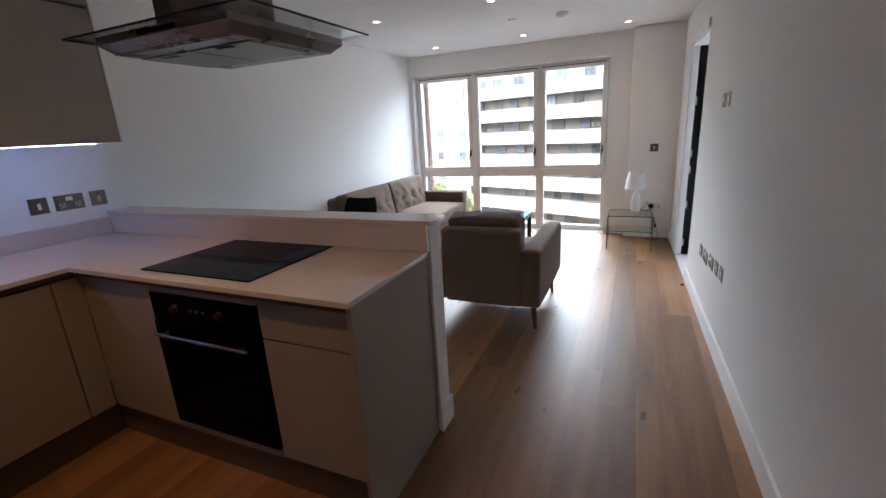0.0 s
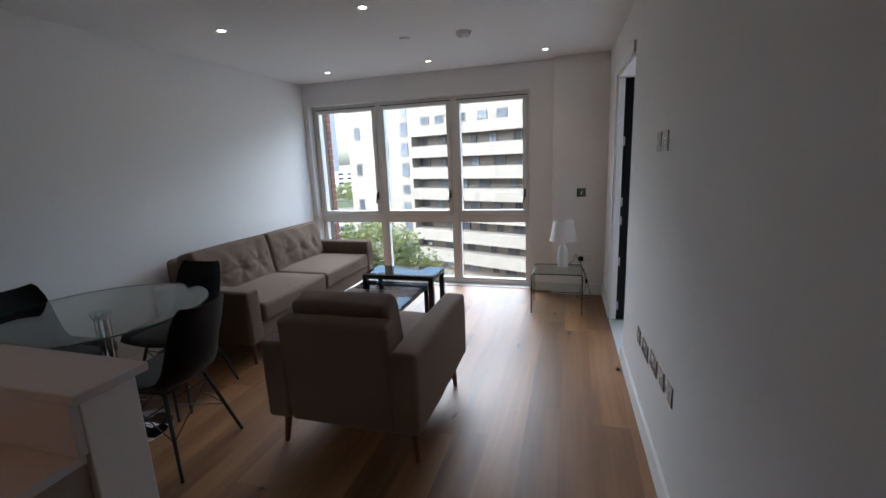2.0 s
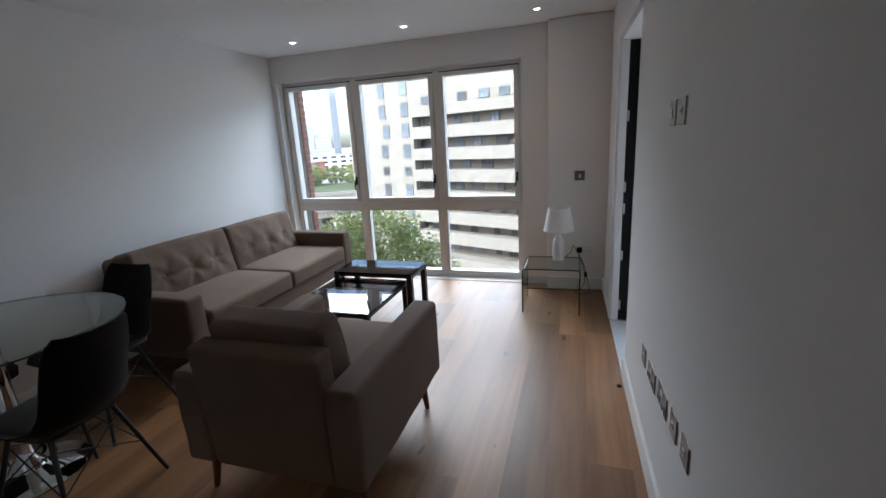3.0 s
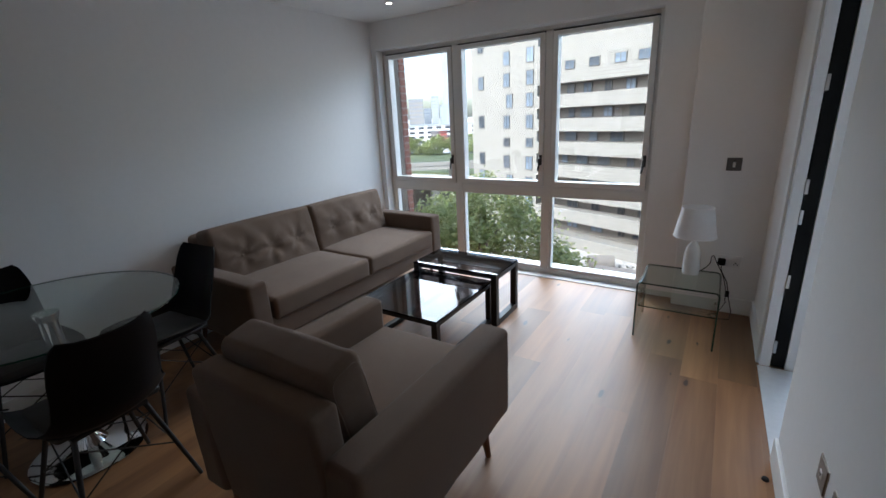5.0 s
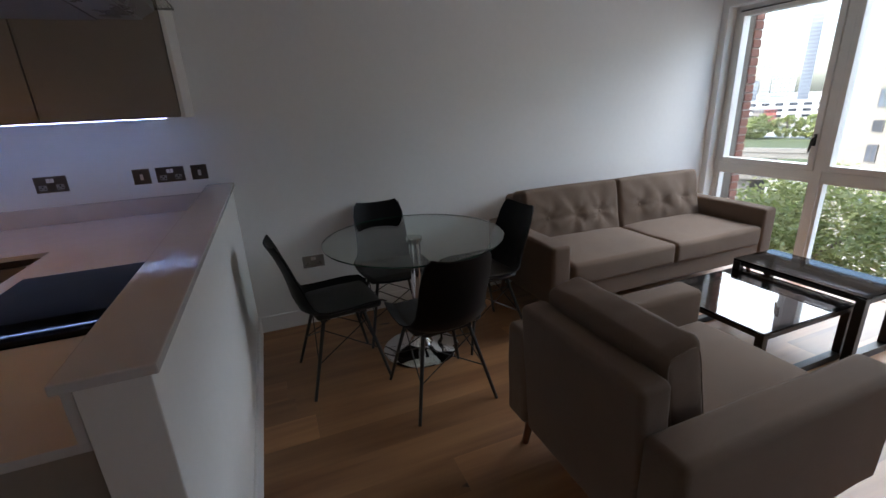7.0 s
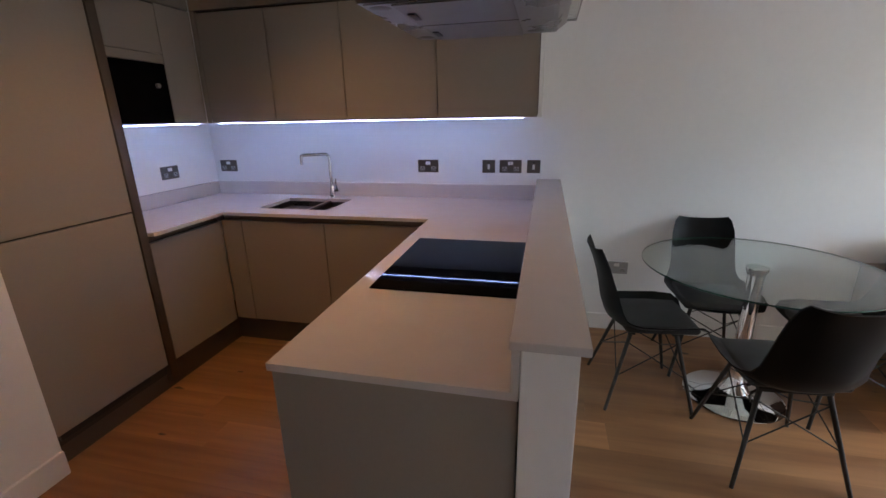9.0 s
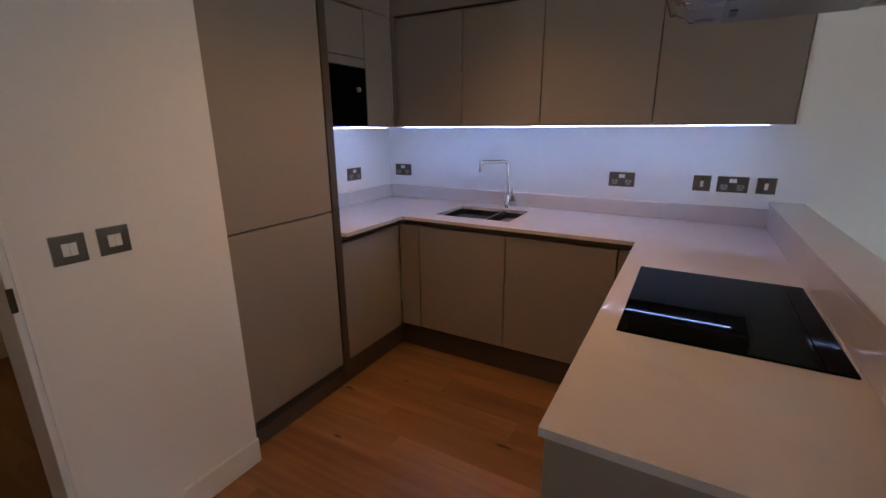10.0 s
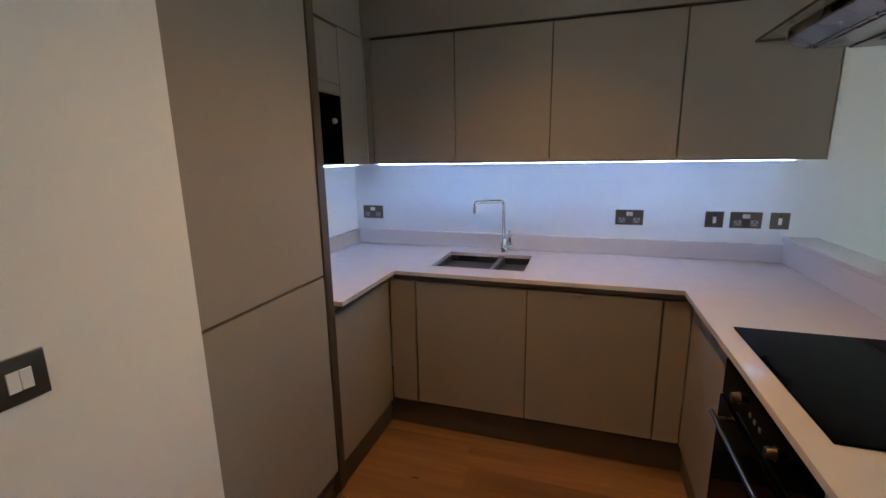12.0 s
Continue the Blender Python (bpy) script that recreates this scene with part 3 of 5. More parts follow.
part("side_panel", boxes((-0.792, -0.774, 0.10, 0.236, 0.10, 2.405)), CAB, c)
part("vent_grille", boxes((-1.27, -0.80, 0.238, 0.248, 0.126, 0.156), bev=0.002), DARKIN, c, "dark ventilation slot")
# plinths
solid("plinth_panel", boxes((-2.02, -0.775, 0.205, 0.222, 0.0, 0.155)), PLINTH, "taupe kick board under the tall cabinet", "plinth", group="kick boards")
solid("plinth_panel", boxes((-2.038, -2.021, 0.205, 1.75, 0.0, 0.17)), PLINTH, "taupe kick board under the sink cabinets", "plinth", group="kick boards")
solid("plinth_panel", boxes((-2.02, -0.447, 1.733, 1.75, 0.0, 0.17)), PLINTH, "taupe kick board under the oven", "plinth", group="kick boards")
# handle rails under the worktop edge
solid("handle_rail", boxes((XD - 0.03, XD - 0.012, 0.28, 1.69, 0.872, 0.903), bev=0.002), RAIL, "recessed bronze grip rail, darkened for the shadow under the worktop", "handle rail", group="grip rails")
solid("handle_rail", boxes((-1.96, -1.436, 0.224, 0.240, 0.872, 0.903), bev=0.002), RAIL, "recessed bronze grip rail, darkened for the shadow under the worktop", "handle rail", group="grip rails")
solid("handle_rail", boxes((-1.95, -0.45, 1.695, 1.712, 0.872, 0.903), bev=0.002), RAIL, "recessed bronze grip rail, darkened for the shadow under the worktop", "handle rail", group="grip rails")

# worktop: one U-shaped slab with a hole for the sink
XF, YF, YN = -1.955, 0.300, 1.66
wt = bmesh.new()
S0, S1, T0, T1 = -2.478, -2.105, 0.452, 0.955
slab(wt, [XL + 0.002, S0, S1, XF, -1.433, -0.426], [YBACK, YF, T0, T1, YN, 2.26], TOP - 0.02, TOP, lambda x, y: not (S0 < x < S1 and T0 < y < T1) and (x < XF or (y < YF and x < -1.433) or y > YN))
solid("worktop", wt, QUARTZ, "pale polished quartz worktop running round three sides", "worktop")
solid("upstand", boxes((XL, XL + 0.02, YBACK + 0.02, 2.245, TOP + 0.0005, 1.022), bev=0.002), QUARTZ, "pale quartz upstand along the wall", "upstand", group="upstands")
solid("upstand", boxes((XL, -1.433, YBACK, YBACK + 0.02, TOP + 0.0005, 1.022), bev=0.002), QUARTZ, "pale quartz upstand along the wall", "upstand", group="upstands")
solid("upstand", boxes((XL + 0.02, -0.418, 2.243, 2.2615, TOP + 0.0005, 1.0415), bev=0.002), QUARTZ, "pale quartz facing on the half-height wall", "upstand", group="upstands")
solid("ledge_top", boxes((XL, -0.394, 2.240, 2.396, 1.043, 1.064), bev=0.003), QUARTZ, "pale quartz ledge capping the half-height wall", "ledge")
# sink
sk = thing("sink", O, "stainless undermount sink with one and a half bowls", "sink")
for a, c_ in ((T0, 0.765), (0.79, T1)):
    b = bmesh.new()
    t = 0.006
    box(b, S0, S1, a, c_, TOP - 0.19, TOP - 0.184)
    box(b, S0, S0 + t, a, c_, TOP - 0.184, TOP - 0.021), box(b, S1 - t, S1, a, c_, TOP - 0.184, TOP - 0.021)
    box(b, S0 + t, S1 - t, a, a + t, TOP - 0.184, TOP - 0.021), box(b, S0 + t, S1 - t, c_ - t, c_, TOP - 0.184, TOP - 0.021)
    bowl = part("bowl", b, SINKSTEEL, sk)
    d = bmesh.new()
    lathe(d, [(0, 0.004), (0.025, 0.004), (0.04, 0.008), (0.045, 0.002), (0.045, 0)], 24, ((S0 + S1) / 2, (a + c_) / 2, TOP - 0.184))
    part("drain", d, CHROME, bowl, "chrome waste", 40)
part("divider", boxes((S0, S1, 0.765, 0.79, TOP - 0.19, TOP - 0.012), bev=0.004), SINKSTEEL, sk)
# tap
tp = thing("tap", pose(-2.535, 0.775, TOP), "tall chrome mixer tap with a square swan neck", "tap")
b = bmesh.new()
lathe(b, [(0, 0), (0.027, 0), (0.027, 0.006), (0.022, 0.01), (0.022, 0.085), (0.020, 0.09), (0, 0.09)], 24)
part("tap_body", b, CHROME, tp, "", 40)
b = bmesh.new()
pts = [(0, 0, 0.09), (0, 0, 0.285)] + [(0.03 * (1 - math.cos(a)) * 0.62, -0.03 * (1 - math.cos(a)) * 0.78, 0.285 + 0.03 * math.sin(a)) for a in (0.5, 1.0, 1.57)]
pts += [(0.11, -0.138, 0.315)] + [(0.11 + 0.018 * math.sin(a) * 0.62 + 0.0, -0.138 - 0.018 * math.sin(a) * 0.78, 0.315 - 0.02 * (1 - math.cos(a))) for a in (0.6, 1.1, 1.57)] + [(0.122, -0.153, 0.25)]
tube(b, pts, 0.0115, 14)
part("spout", b, CHROME, tp, "", 40)
b = bmesh.new()
tube(b, [(0, 0.018, 0.05), (0, 0.055, 0.055)], [0.014, 0.014], 14)
box(b, -0.007, 0.007, 0.03, 0.045, 0.055, 0.14, 0.003)
part("lever", b, CHROME, tp, "", 40)

# upper cabinets
XU, UB, UT = -2.307, 1.468, 2.150
for y0, y1 in ((0.04, 0.537), (0.537, 1.045), (1.045, 1.641), (1.641, 2.235)):
    c = thing("wall_cabinet", O, "taupe handleless wall cabinet above the worktop", "cabinet", "kitchen wall cabinets")
    part("body", boxes((XL + 0.002, XU - 0.02, y0, y1, UB + 0.014, UT + 0.01)), CARCASS, c)
    part("door", boxes((XU - 0.019, XU, y0 + G, y1 - G, UB, UT - 0.004), bev=0.0018), CAB, c)
solid("end_panel", boxes((XL + 0.002, XU + 0.002, 2.236, 2.255, UB - 0.002, CEILING - 0.003), bev=0.0015), WHITEPL, "pale end panel of the wall cabinets", "panel")
solid("bulkhead_panel", boxes((XL + 0.002, XU - 0.002, 0.0, 2.2355, UT + 0.012, CEILING - 0.002)), CAB, "taupe panel closing the gap above the wall cabinets", "panel", group="panels above cabinets")
solid("bulkhead_panel", boxes((XU + 0.0, -1.433, YBACK + 0.003, -0.004, UT + 0.012, CEILING - 0.002)), CAB, "taupe panel closing the gap above the microwave", "panel", group="panels above cabinets")
solid("filler_panel", boxes((XU - 0.02, XU - 0.001, 0.003, 0.037, UB, UT + 0.01)), CAB, "narrow taupe corner filler panel of the kitchen", "panel", group="kitchen fillers")
# microwave unit on the back wall
c = thing("microwave_cabinet", O, "taupe wall cabinet holding a built-in microwave", "cabinet")
part("body", boxes((XU - 0.02, -1.433, YBACK + 0.003, -0.021, UB + 0.002, UT + 0.011)), CARCASS, c)
part("door", boxes((-2.03, -1.436, -0.02, 0.0, 1.875, UT - 0.004), bev=0.0018), CAB, c)
part("filler", boxes((XU + 0.001, -2.034, -0.02, 0.0, UB, UT + 0.006), bev=0.0018), CAB, c)
part("rail_panel", boxes((-2.03, -1.436, -0.02, -0.001, 1.822, 1.871), bev=0.0018), CAB, c)
mw = thing("microwave", O, "black glass built-in microwave oven in the cabinet", "microwave")
part("front", boxes((-2.026, -1.44, -0.0195, 0.004, 1.476, 1.818), bev=0.003), BLACKGLASS, mw)
part("trim_strip", boxes((-2.026, -1.44, -0.018, 0.006, 1.468, 1.4755), bev=0.001), STEEL, mw, "steel bottom trim")
b = bmesh.new()
lathe(b, [(0, 0.016), (0.012, 0.016), (0.014, 0.012), (0.014, 0)], 20)
part("knob", b, STEEL, mw, "steel knob", 40, at=pose(-1.945, 0.004, 1.69, -90))
# strips of light under the wall cabinets
def light_strip(x0, x1, y0, y1, z):
    """A metal channel with a row of small bright diodes on its underside."""
    ls = thing("light_strip", O, "bluish white LED strip under the wall cabinets", "light strip", "under-cabinet lights")
    part("channel", boxes((x0, x1, y0, y1, z + 0.0015, z + 0.006)), STEEL, ls)
    along_y = y1 - y0 > x1 - x0
    a0, a1 = (y0, y1) if along_y else (x0, x1)
    b = bmesh.new()
    k = a0 + 0.006
    while k < a1 - 0.012:
        box(b, *((x0 + 0.001, x1 - 0.001, k, k + 0.0085) if along_y else (k, k + 0.0085, y0 + 0.001, y1 - 0.001)), z, z + 0.0014)
        k += 0.0165
    return tagged(part("diodes", b, LED, ls, "row of bright blue-white diodes"), "row of bright blue-white diodes", kind="stuff")


light_strip(XU - 0.094, XU - 0.086, 0.02, 2.15, UB - 0.004)
light_strip(XU + 0.02, -1.45, -0.060, -0.052, UB - 0.004)

# peninsula
YO = 1.703
c = thing("oven_housing", O, "taupe base cabinet housing the built-in oven", "cabinet", "kitchen base cabinets")
part("body", boxes((-1.487, -0.873, YO + 0.022, 2.258, 0.16, 0.868)), CARCASS, c)
part("top_filler", boxes((-1.483, -0.877, YO, YO + 0.02, 0.846, 0.866)), CAB, c)
part("bottom_filler", boxes((-1.483, -0.877, YO, YO + 0.02, 0.172, 0.212)), CAB, c)
ov = thing("oven", O, "black glass built-in electric oven under the hob", "oven")
part("control_panel", boxes((-1.479, -0.881, YO - 0.006, YO + 0.02, 0.722, 0.844), bev=0.002), BLACKGLASS, ov)
od = part("door", boxes((-1.479, -0.881, YO - 0.012, YO + 0.02, 0.215, 0.718), bev=0.003), BLACKGLASS, ov)
b = bmesh.new()
tube(b, [(-1.44, YO - 0.042, 0.668), (-0.92, YO - 0.042, 0.668)], 0.008, 14)
for x in (-1.40, -0.96):
    tube(b, [(x, YO - 0.013, 0.668), (x, YO - 0.042, 0.668)], 0.008, 10)
part("handle", b, PLATE, od, "steel bar handle", 40)
for x in (-1.33, -1.07):
    b = bmesh.new()
    lathe(b, [(0, 0.022), (0.012, 0.022), (0.014, 0.019), (0.015, 0.004), (0.018, 0)], 24)
    part("knob", b, DARKKNOB, ov, "steel control knob", 40, at=pose(x, YO - 0.006, 0.785, 90))
for k in range(3):
    part("button", boxes((-1.245 + 0.035 * k, -1.23 + 0.035 * k, YO - 0.0085, YO - 0.0055, 0.778, 0.79), bev=0.001), PLATE, ov)
c = thing("drawer_cabinet", O, "taupe handleless drawer cabinet at the peninsula end", "cabinet", "kitchen base cabinets")
part("body", boxes((-0.872, -0.449, YO + 0.022, 2.258, 0.16, 0.868)), CARCASS, c)
for z0, z1 in ((0.178, 0.71), (0.718, 0.866)):
    part("drawer", boxes((-0.870, -0.450, YO, YO + 0.02, z0, z1), bev=0.0018), CAB, c)
solid("end_panel", boxes((-0.447, -0.428, YN + 0.012, 2.258, 0.0, 0.9045), bev=0.0015), CAB, "taupe end panel of the peninsula reaching the floor", "panel")
solid("filler_panel", boxes((XD + 0.001, -1.489, YO, YO + 0.02, 0.178, 0.868)), CAB, "narrow taupe corner filler panel of the kitchen", "panel", group="kitchen fillers")
hob = thing("hob", O, "black glass induction hob set on the worktop", "hob")
part("glass", boxes((-1.545, -0.915, 1.725, 2.232, TOP, TOP + 0.006), bev=0.002), BLACKGLASS, hob)

# hood
hd = thing("cooker_hood", pose(-1.155, 2.03, 1.775), "island cooker hood in steel with a glass canopy and flue", "cooker hood")
HX, HY = 0.305, 0.25
b = bmesh.new()
rings = [[b.verts.new((sx_ * (HX - e), (HY + 0.03 if sy_ > 0 else -HY) - sy_ * e, z)) for sx_, sy_ in ((-1, -1), (1, -1), (1, 1), (-1, 1))] for e, z in ((0.0, 0.0), (0.0, 0.004), (-0.035, 0.034), (-0.035, 0.062))]
for a, c_ in zip(rings, rings[1:]):
    for k in range(4):
        b.faces.new((a[k], a[(k + 1) % 4], c_[(k + 1) % 4], c_[k]))
b.faces.new(rings[-1]), b.faces.new(rings[0][::-1])
part("body", b, HOODSTEEL, hd, "steel body with a chamfered lower rim")
part("underside", boxes((-HX + 0.012, HX - 0.012, -HY + 0.012, HY + 0.018, -0.003, 0.0035), bev=0.002), HOODSTEEL, hd)
for x in (-0.146, 0.146):
    f = part("filter", boxes((x - 0.141, x + 0.141, -0.16, 0.16, -0.008, -0.0035), bev=0.002), PLATE, hd, "mesh grease filter")
    part("latch", boxes((x - 0.04, x + 0.04, -0.145, -0.125, -0.012, -0.0085), bev=0.002), DARKIN, f, "dark filter latch")
for x in (-0.245, 0.245):
    for y in (-0.205, 0.205):
        b = bmesh.new()
        lathe(b, [(0, -0.006), (0.022, -0.006), (0.030, -0.0035), (0.032, -0.003)], 20, (x, y, 0))
        part("lamp", b, PLATE, hd, "unlit halogen lamp", 40)
part("canopy", boxes((-0.485, 0.452, -0.315, 0.355, 0.064, 0.072)), HOODGLASS, hd, "clear glass canopy")
part("canopy_edge", boxes((-0.4855, 0.4525, -0.3165, -0.315, 0.064, 0.072), (-0.4855, 0.4525, 0.355, 0.3565, 0.064, 0.072), (-0.4865, -0.485, -0.315, 0.355, 0.064, 0.072), (0.452, 0.4535, -0.315, 0.355, 0.064, 0.072)), DARKEDGE, hd, "dark polished glass edge")
part("flue", boxes((-0.20, 0.14, -0.13, 0.15, 0.074, CEILING - 1.775 - 0.001), bev=0.003), HOODSTEEL, hd)
part("control_strip", boxes((-0.10, 0.10, -HY - 0.037, -HY - 0.034, 0.040, 0.056), bev=0.001), BLACKGLASS, hd)

# ---- living room furniture ----
def tufts(points, depth, width, face, crease=0.36):
    """Buttoned dimples and pulled creases on the face whose normal has that axis."""
    def push(x, y, z, d):
        fade = max(0.0, d[face] - 0.3) / 0.7
        c = [x, y, z]
        u, v = c[(face + 1) % 3], c[(face + 2) % 3]
        s = 0.0
        for a, b in points:
            q = ((u - a) ** 2 + (v - b) ** 2) / width ** 2
            s -= depth * math.exp(-q)
            ang = math.atan2(v - b, u - a)
            s += crease * depth * math.exp(-q / 5) * math.cos(5 * ang + 9 * a) * (1 - math.exp(-q * 3))
        s += 0.011 * noise.noise(Vector((u * 7 + v * 5, v * 4, 1.3))) + 0.004 * noise.noise(Vector((u * 20 + v * 9, v * 8, 4.1)))
        return s * fade
    return push


def rumple(amount, freq):
    return lambda x, y, z, d: amount * noise.noise(Vector((x * freq, y * freq, z * freq)))


def leg(parent, x, y, top, lean_x, lean_y, r0=0.021, r1=0.012):
    b = bmesh.new()
    tube(b, [(x, y, top), (x + lean_x * 0.5, y + lean_y * 0.5, top * 0.5), (x + lean_x, y + lean_y, 0.0)], [r0, (r0 + r1) / 2, r1], 14)
    return part("leg", b, WALNUT, parent, "tapered walnut leg", 40)


# sofa: local y runs along the wall, x faces into the room
so = thing("sofa", pose(XL + 0.03, 5.195, 0), "taupe fabric sofa with two buttoned back cushions on walnut legs", "sofa")
L, D = 1.035, 0.885
b = bmesh.new()
soft_box(b, D / 2, 0, 0.255, D / 2 - 0.012, L - 0.02, 0.075, 0.02, 3, 8)
part("base", b, FABRIC, so, "", 50)
for s in (-1, 1):
    b = bmesh.new()
    soft_box(b, D / 2, s * (L - 0.07), 0.39, D / 2, 0.07, 0.205, 0.024, 4, 10, 0.004, rumple(0.004, 6))
    part("armrest", b, FABRIC, so, "", 60)
    b = bmesh.new()
    soft_box(b, 0.53, s * 0.442, 0.385, 0.365, 0.438, 0.078, 0.030, 5, 14, (0.006, 0.004, 0.022), rumple(0.006, 5))
    part("seat_cushion", b, FABRIC, so, "", 60)
    b = bmesh.new()
    soft_box(b, 0, 0, 0, 0.085, 0.438, 0.225, 0.032, 5, 34, (0.030, 0.004, 0.006), tufts([(-0.24, -0.01), (0, -0.01), (0.24, -0.01)], 0.023, 0.050, 0, 0.42 if s < 0 else 0.22))
    cu = part("back_cushion", b, FABRIC, so, "", 60, at=pose(0.235, s * 0.442, 0.605, 0, -13, 0))
    for k in (-0.24, 0, 0.24):
        b = bmesh.new()
        lathe(b, [(0, 0.006), (0.008, 0.005), (0.012, 0.001), (0.012, -0.004)], 14)
        part("button", b, SEAM, cu, "fabric-covered button", 40, at=pose(0.084, k, -0.01, 0, 90, 0))
b = bmesh.new()
soft_box(b, 0.075, 0, 0.49, 0.07, L - 0.142, 0.29, 0.04, 4, 12, 0.004)
part("back_frame", b, FABRIC, so, "", 60)
for x, y, lx, ly in ((0.79, -0.93, 0.03, -0.02), (0.79, 0.93, 0.03, 0.02), (0.10, -0.93, -0.02, -0.02), (0.10, 0.93, -0.02, 0.02)):
    leg(so, x, y, 0.182, lx, ly)

# armchair: faces the window
ac = thing("armchair", pose(-0.59, 3.43, 0), "taupe fabric armchair with a loose back cushion and splayed walnut legs", "armchair")
for s in (-1, 1):
    b = bmesh.new()
    soft_box(b, s * 0.355, 0.475, 0.395, 0.070, 0.475, 0.212, 0.026, 4, 12, 0.005, rumple(0.005, 6))
    part("armrest", b, FABRIC, ac, "", 60)
b = bmesh.new()
soft_box(b, 0, 0.45, 0.245, 0.284, 0.43, 0.06, 0.02, 3, 8)
part("base", b, FABRIC, ac, "", 50)
b = bmesh.new()
soft_box(b, 0, 0, 0, 0.295, 0.055, 0.285, 0.022, 4, 14, 0.006, rumple(0.004, 5))
part("back_frame", b, FABRIC, ac, "", 60, at=pose(0, 0.055, 0.458, 4, 0, 0))
b = bmesh.new()
soft_box(b, 0, 0.545, 0.385, 0.283, 0.395, 0.082, 0.032, 5, 14, (0.004, 0.006, 0.02), rumple(0.006, 5))
part("seat_cushion", b, FABRIC, ac, "", 60)
b = bmesh.new()
soft_box(b, 0, 0, 0, 0.268, 0.082, 0.195, 0.036, 5, 24, (0.004, 0.030, 0.004), lambda x, y, z, d: 0.006 * noise.noise(Vector((x * 6, y * 6, z * 6))) + 0.003 * noise.noise(Vector((x * 19, y * 12, z * 19))))
cu = part("back_cushion", b, FABRIC, ac, "", 60, at=pose(-0.010, 0.195, 0.625, 13, 0, 0))
for sx_ in (-1, 1):
    b = bmesh.new()
    tube(b, [(sx_ * 0.266, math.copysign(0.062 * abs(math.cos(a)) ** 0.35, math.cos(a)), math.copysign(0.172 * abs(math.sin(a)) ** 0.35, math.sin(a))) for a in [(k + 0.5) * math.tau / 40 for k in range(40)]], 0.0022, 6, True)
    part("piping", b, SEAM, cu, "stitched seam piping", 40)
for x, y, lx, ly in ((-0.36, 0.09, -0.02, -0.02), (0.36, 0.09, 0.02, -0.02), (-0.36, 0.80, -0.02, 0.03), (0.36, 0.80, 0.012, 0.03)):
    leg(ac, x, y, 0.195, lx, ly, 0.024, 0.013)

# coffee table pair: black tube frames and smoked glass
def loop_table(name, at, w, d, h, t, label):
    c = thing(name, at, label, "coffee table", "coffee tables")
    for s in (-1, 1):
        x0, x1 = (s * w / 2 - (t if s > 0 else 0)), (s * w / 2 + (t if s < 0 else 0))
        part("side_frame", boxes((x0, x1, -d / 2, -d / 2 + t, 0, h - 0.012), (x0, x1, d / 2 - t, d / 2, 0, h - 0.012), (x0, x1, -d / 2 + t, d / 2 - t, 0, t), (x0, x1, -d / 2 + t, d / 2 - t, h - 0.012 - t * 0.7, h - 0.012), bev=0.0025), BLACKMT, c, "black powder-coated metal loop")
    for s in (-1, 1):
        y0 = s * (d / 2 - t / 2)
        part("rail", boxes((-w / 2 + t, w / 2 - t, y0 - 0.012, y0 + 0.012, h - 0.04, h - 0.0125), bev=0.002), BLACKMT, c)
    part("glass_top", boxes((-w / 2, w / 2, -d / 2, d / 2, h - 0.010, h), bev=0.001), SMOKED, c, "smoked grey glass top")
    part("glass_edge", boxes((-w / 2 - 0.0012, w / 2 + 0.0012, -d / 2 - 0.0012, -d / 2, h - 0.0095, h - 0.0005), (-w / 2 - 0.0012, w / 2 + 0.0012, d / 2, d / 2 + 0.0012, h - 0.0095, h - 0.0005), (-w / 2 - 0.0012, -w / 2, -d / 2, d / 2, h - 0.0095, h - 0.0005), (w / 2, w / 2 + 0.0012, -d / 2, d / 2, h - 0.0095, h - 0.0005)), BLACKGLASS, c)
    return c

loop_table("coffee_table", pose(-1.085, 5.595, 0), 0.72, 0.385, 0.405, 0.045, "higher black coffee table with a smoked glass top")
loop_table("coffee_table", pose(-1.115, 5.09, 0), 0.66, 0.74, 0.335, 0.040, "lower black coffee table tucked under the higher one")

# clear bent-glass side table
gt = thing("side_table", pose(0.375, 5.92, 0), "clear bent-glass side table with a lower shelf", "side table")
def bent(w, d, h, t, r=0.03, n=6):
    outer = [(-w / 2, 0.0)] + [(-w / 2 + r - r * math.cos(a), h - r + r * math.sin(a)) for a in [k * math.pi / 2 / n for k in range(n + 1)]]
    outer += [(-x, z) for x, z in outer[::-1]]
    inner = [(-w / 2 + t, 0.0)] + [(-w / 2 + r - (r - t) * math.cos(a), h - r + (r - t) * math.sin(a)) for a in [k * math.pi / 2 / n for k in range(n + 1)]]
    inner += [(-x, z) for x, z in inner[::-1]]
    return outer, inner
outer, inner = bent(0.47, 0.40, 0.392, 0.010)
b = bmesh.new()
rows = [[b.verts.new((x, y, z)) for x, z in line] for line in (outer, inner) for y in (-0.2, 0.2)]
for i in range(len(outer) - 1):
    b.faces.new((rows[0][i], rows[0][i + 1], rows[1][i + 1], rows[1][i]))
    b.faces.new((rows[2][i], rows[2][i + 1], rows[3][i + 1], rows[3][i]))
part("bent_top", b, TABLEGLASS, gt, "clear bent glass sheet", 40)
for y in (-0.2, 0.2):
    b = bmesh.new()
    o = [b.verts.new((x, y, z)) for x, z in outer]
    i_ = [b.verts.new((x, y, z)) for x, z in inner]
    for k in range(len(o) - 1):
        b.faces.new((o[k], o[k + 1], i_[k + 1], i_[k]))
    part("polished_edge", b, EDGEGLASS, gt, "green polished glass edge")
part("shelf", boxes((-0.222, 0.222, -0.15, 0.17, 0.20, 0.208)), TABLEGLASS, gt, "clear glass shelf")
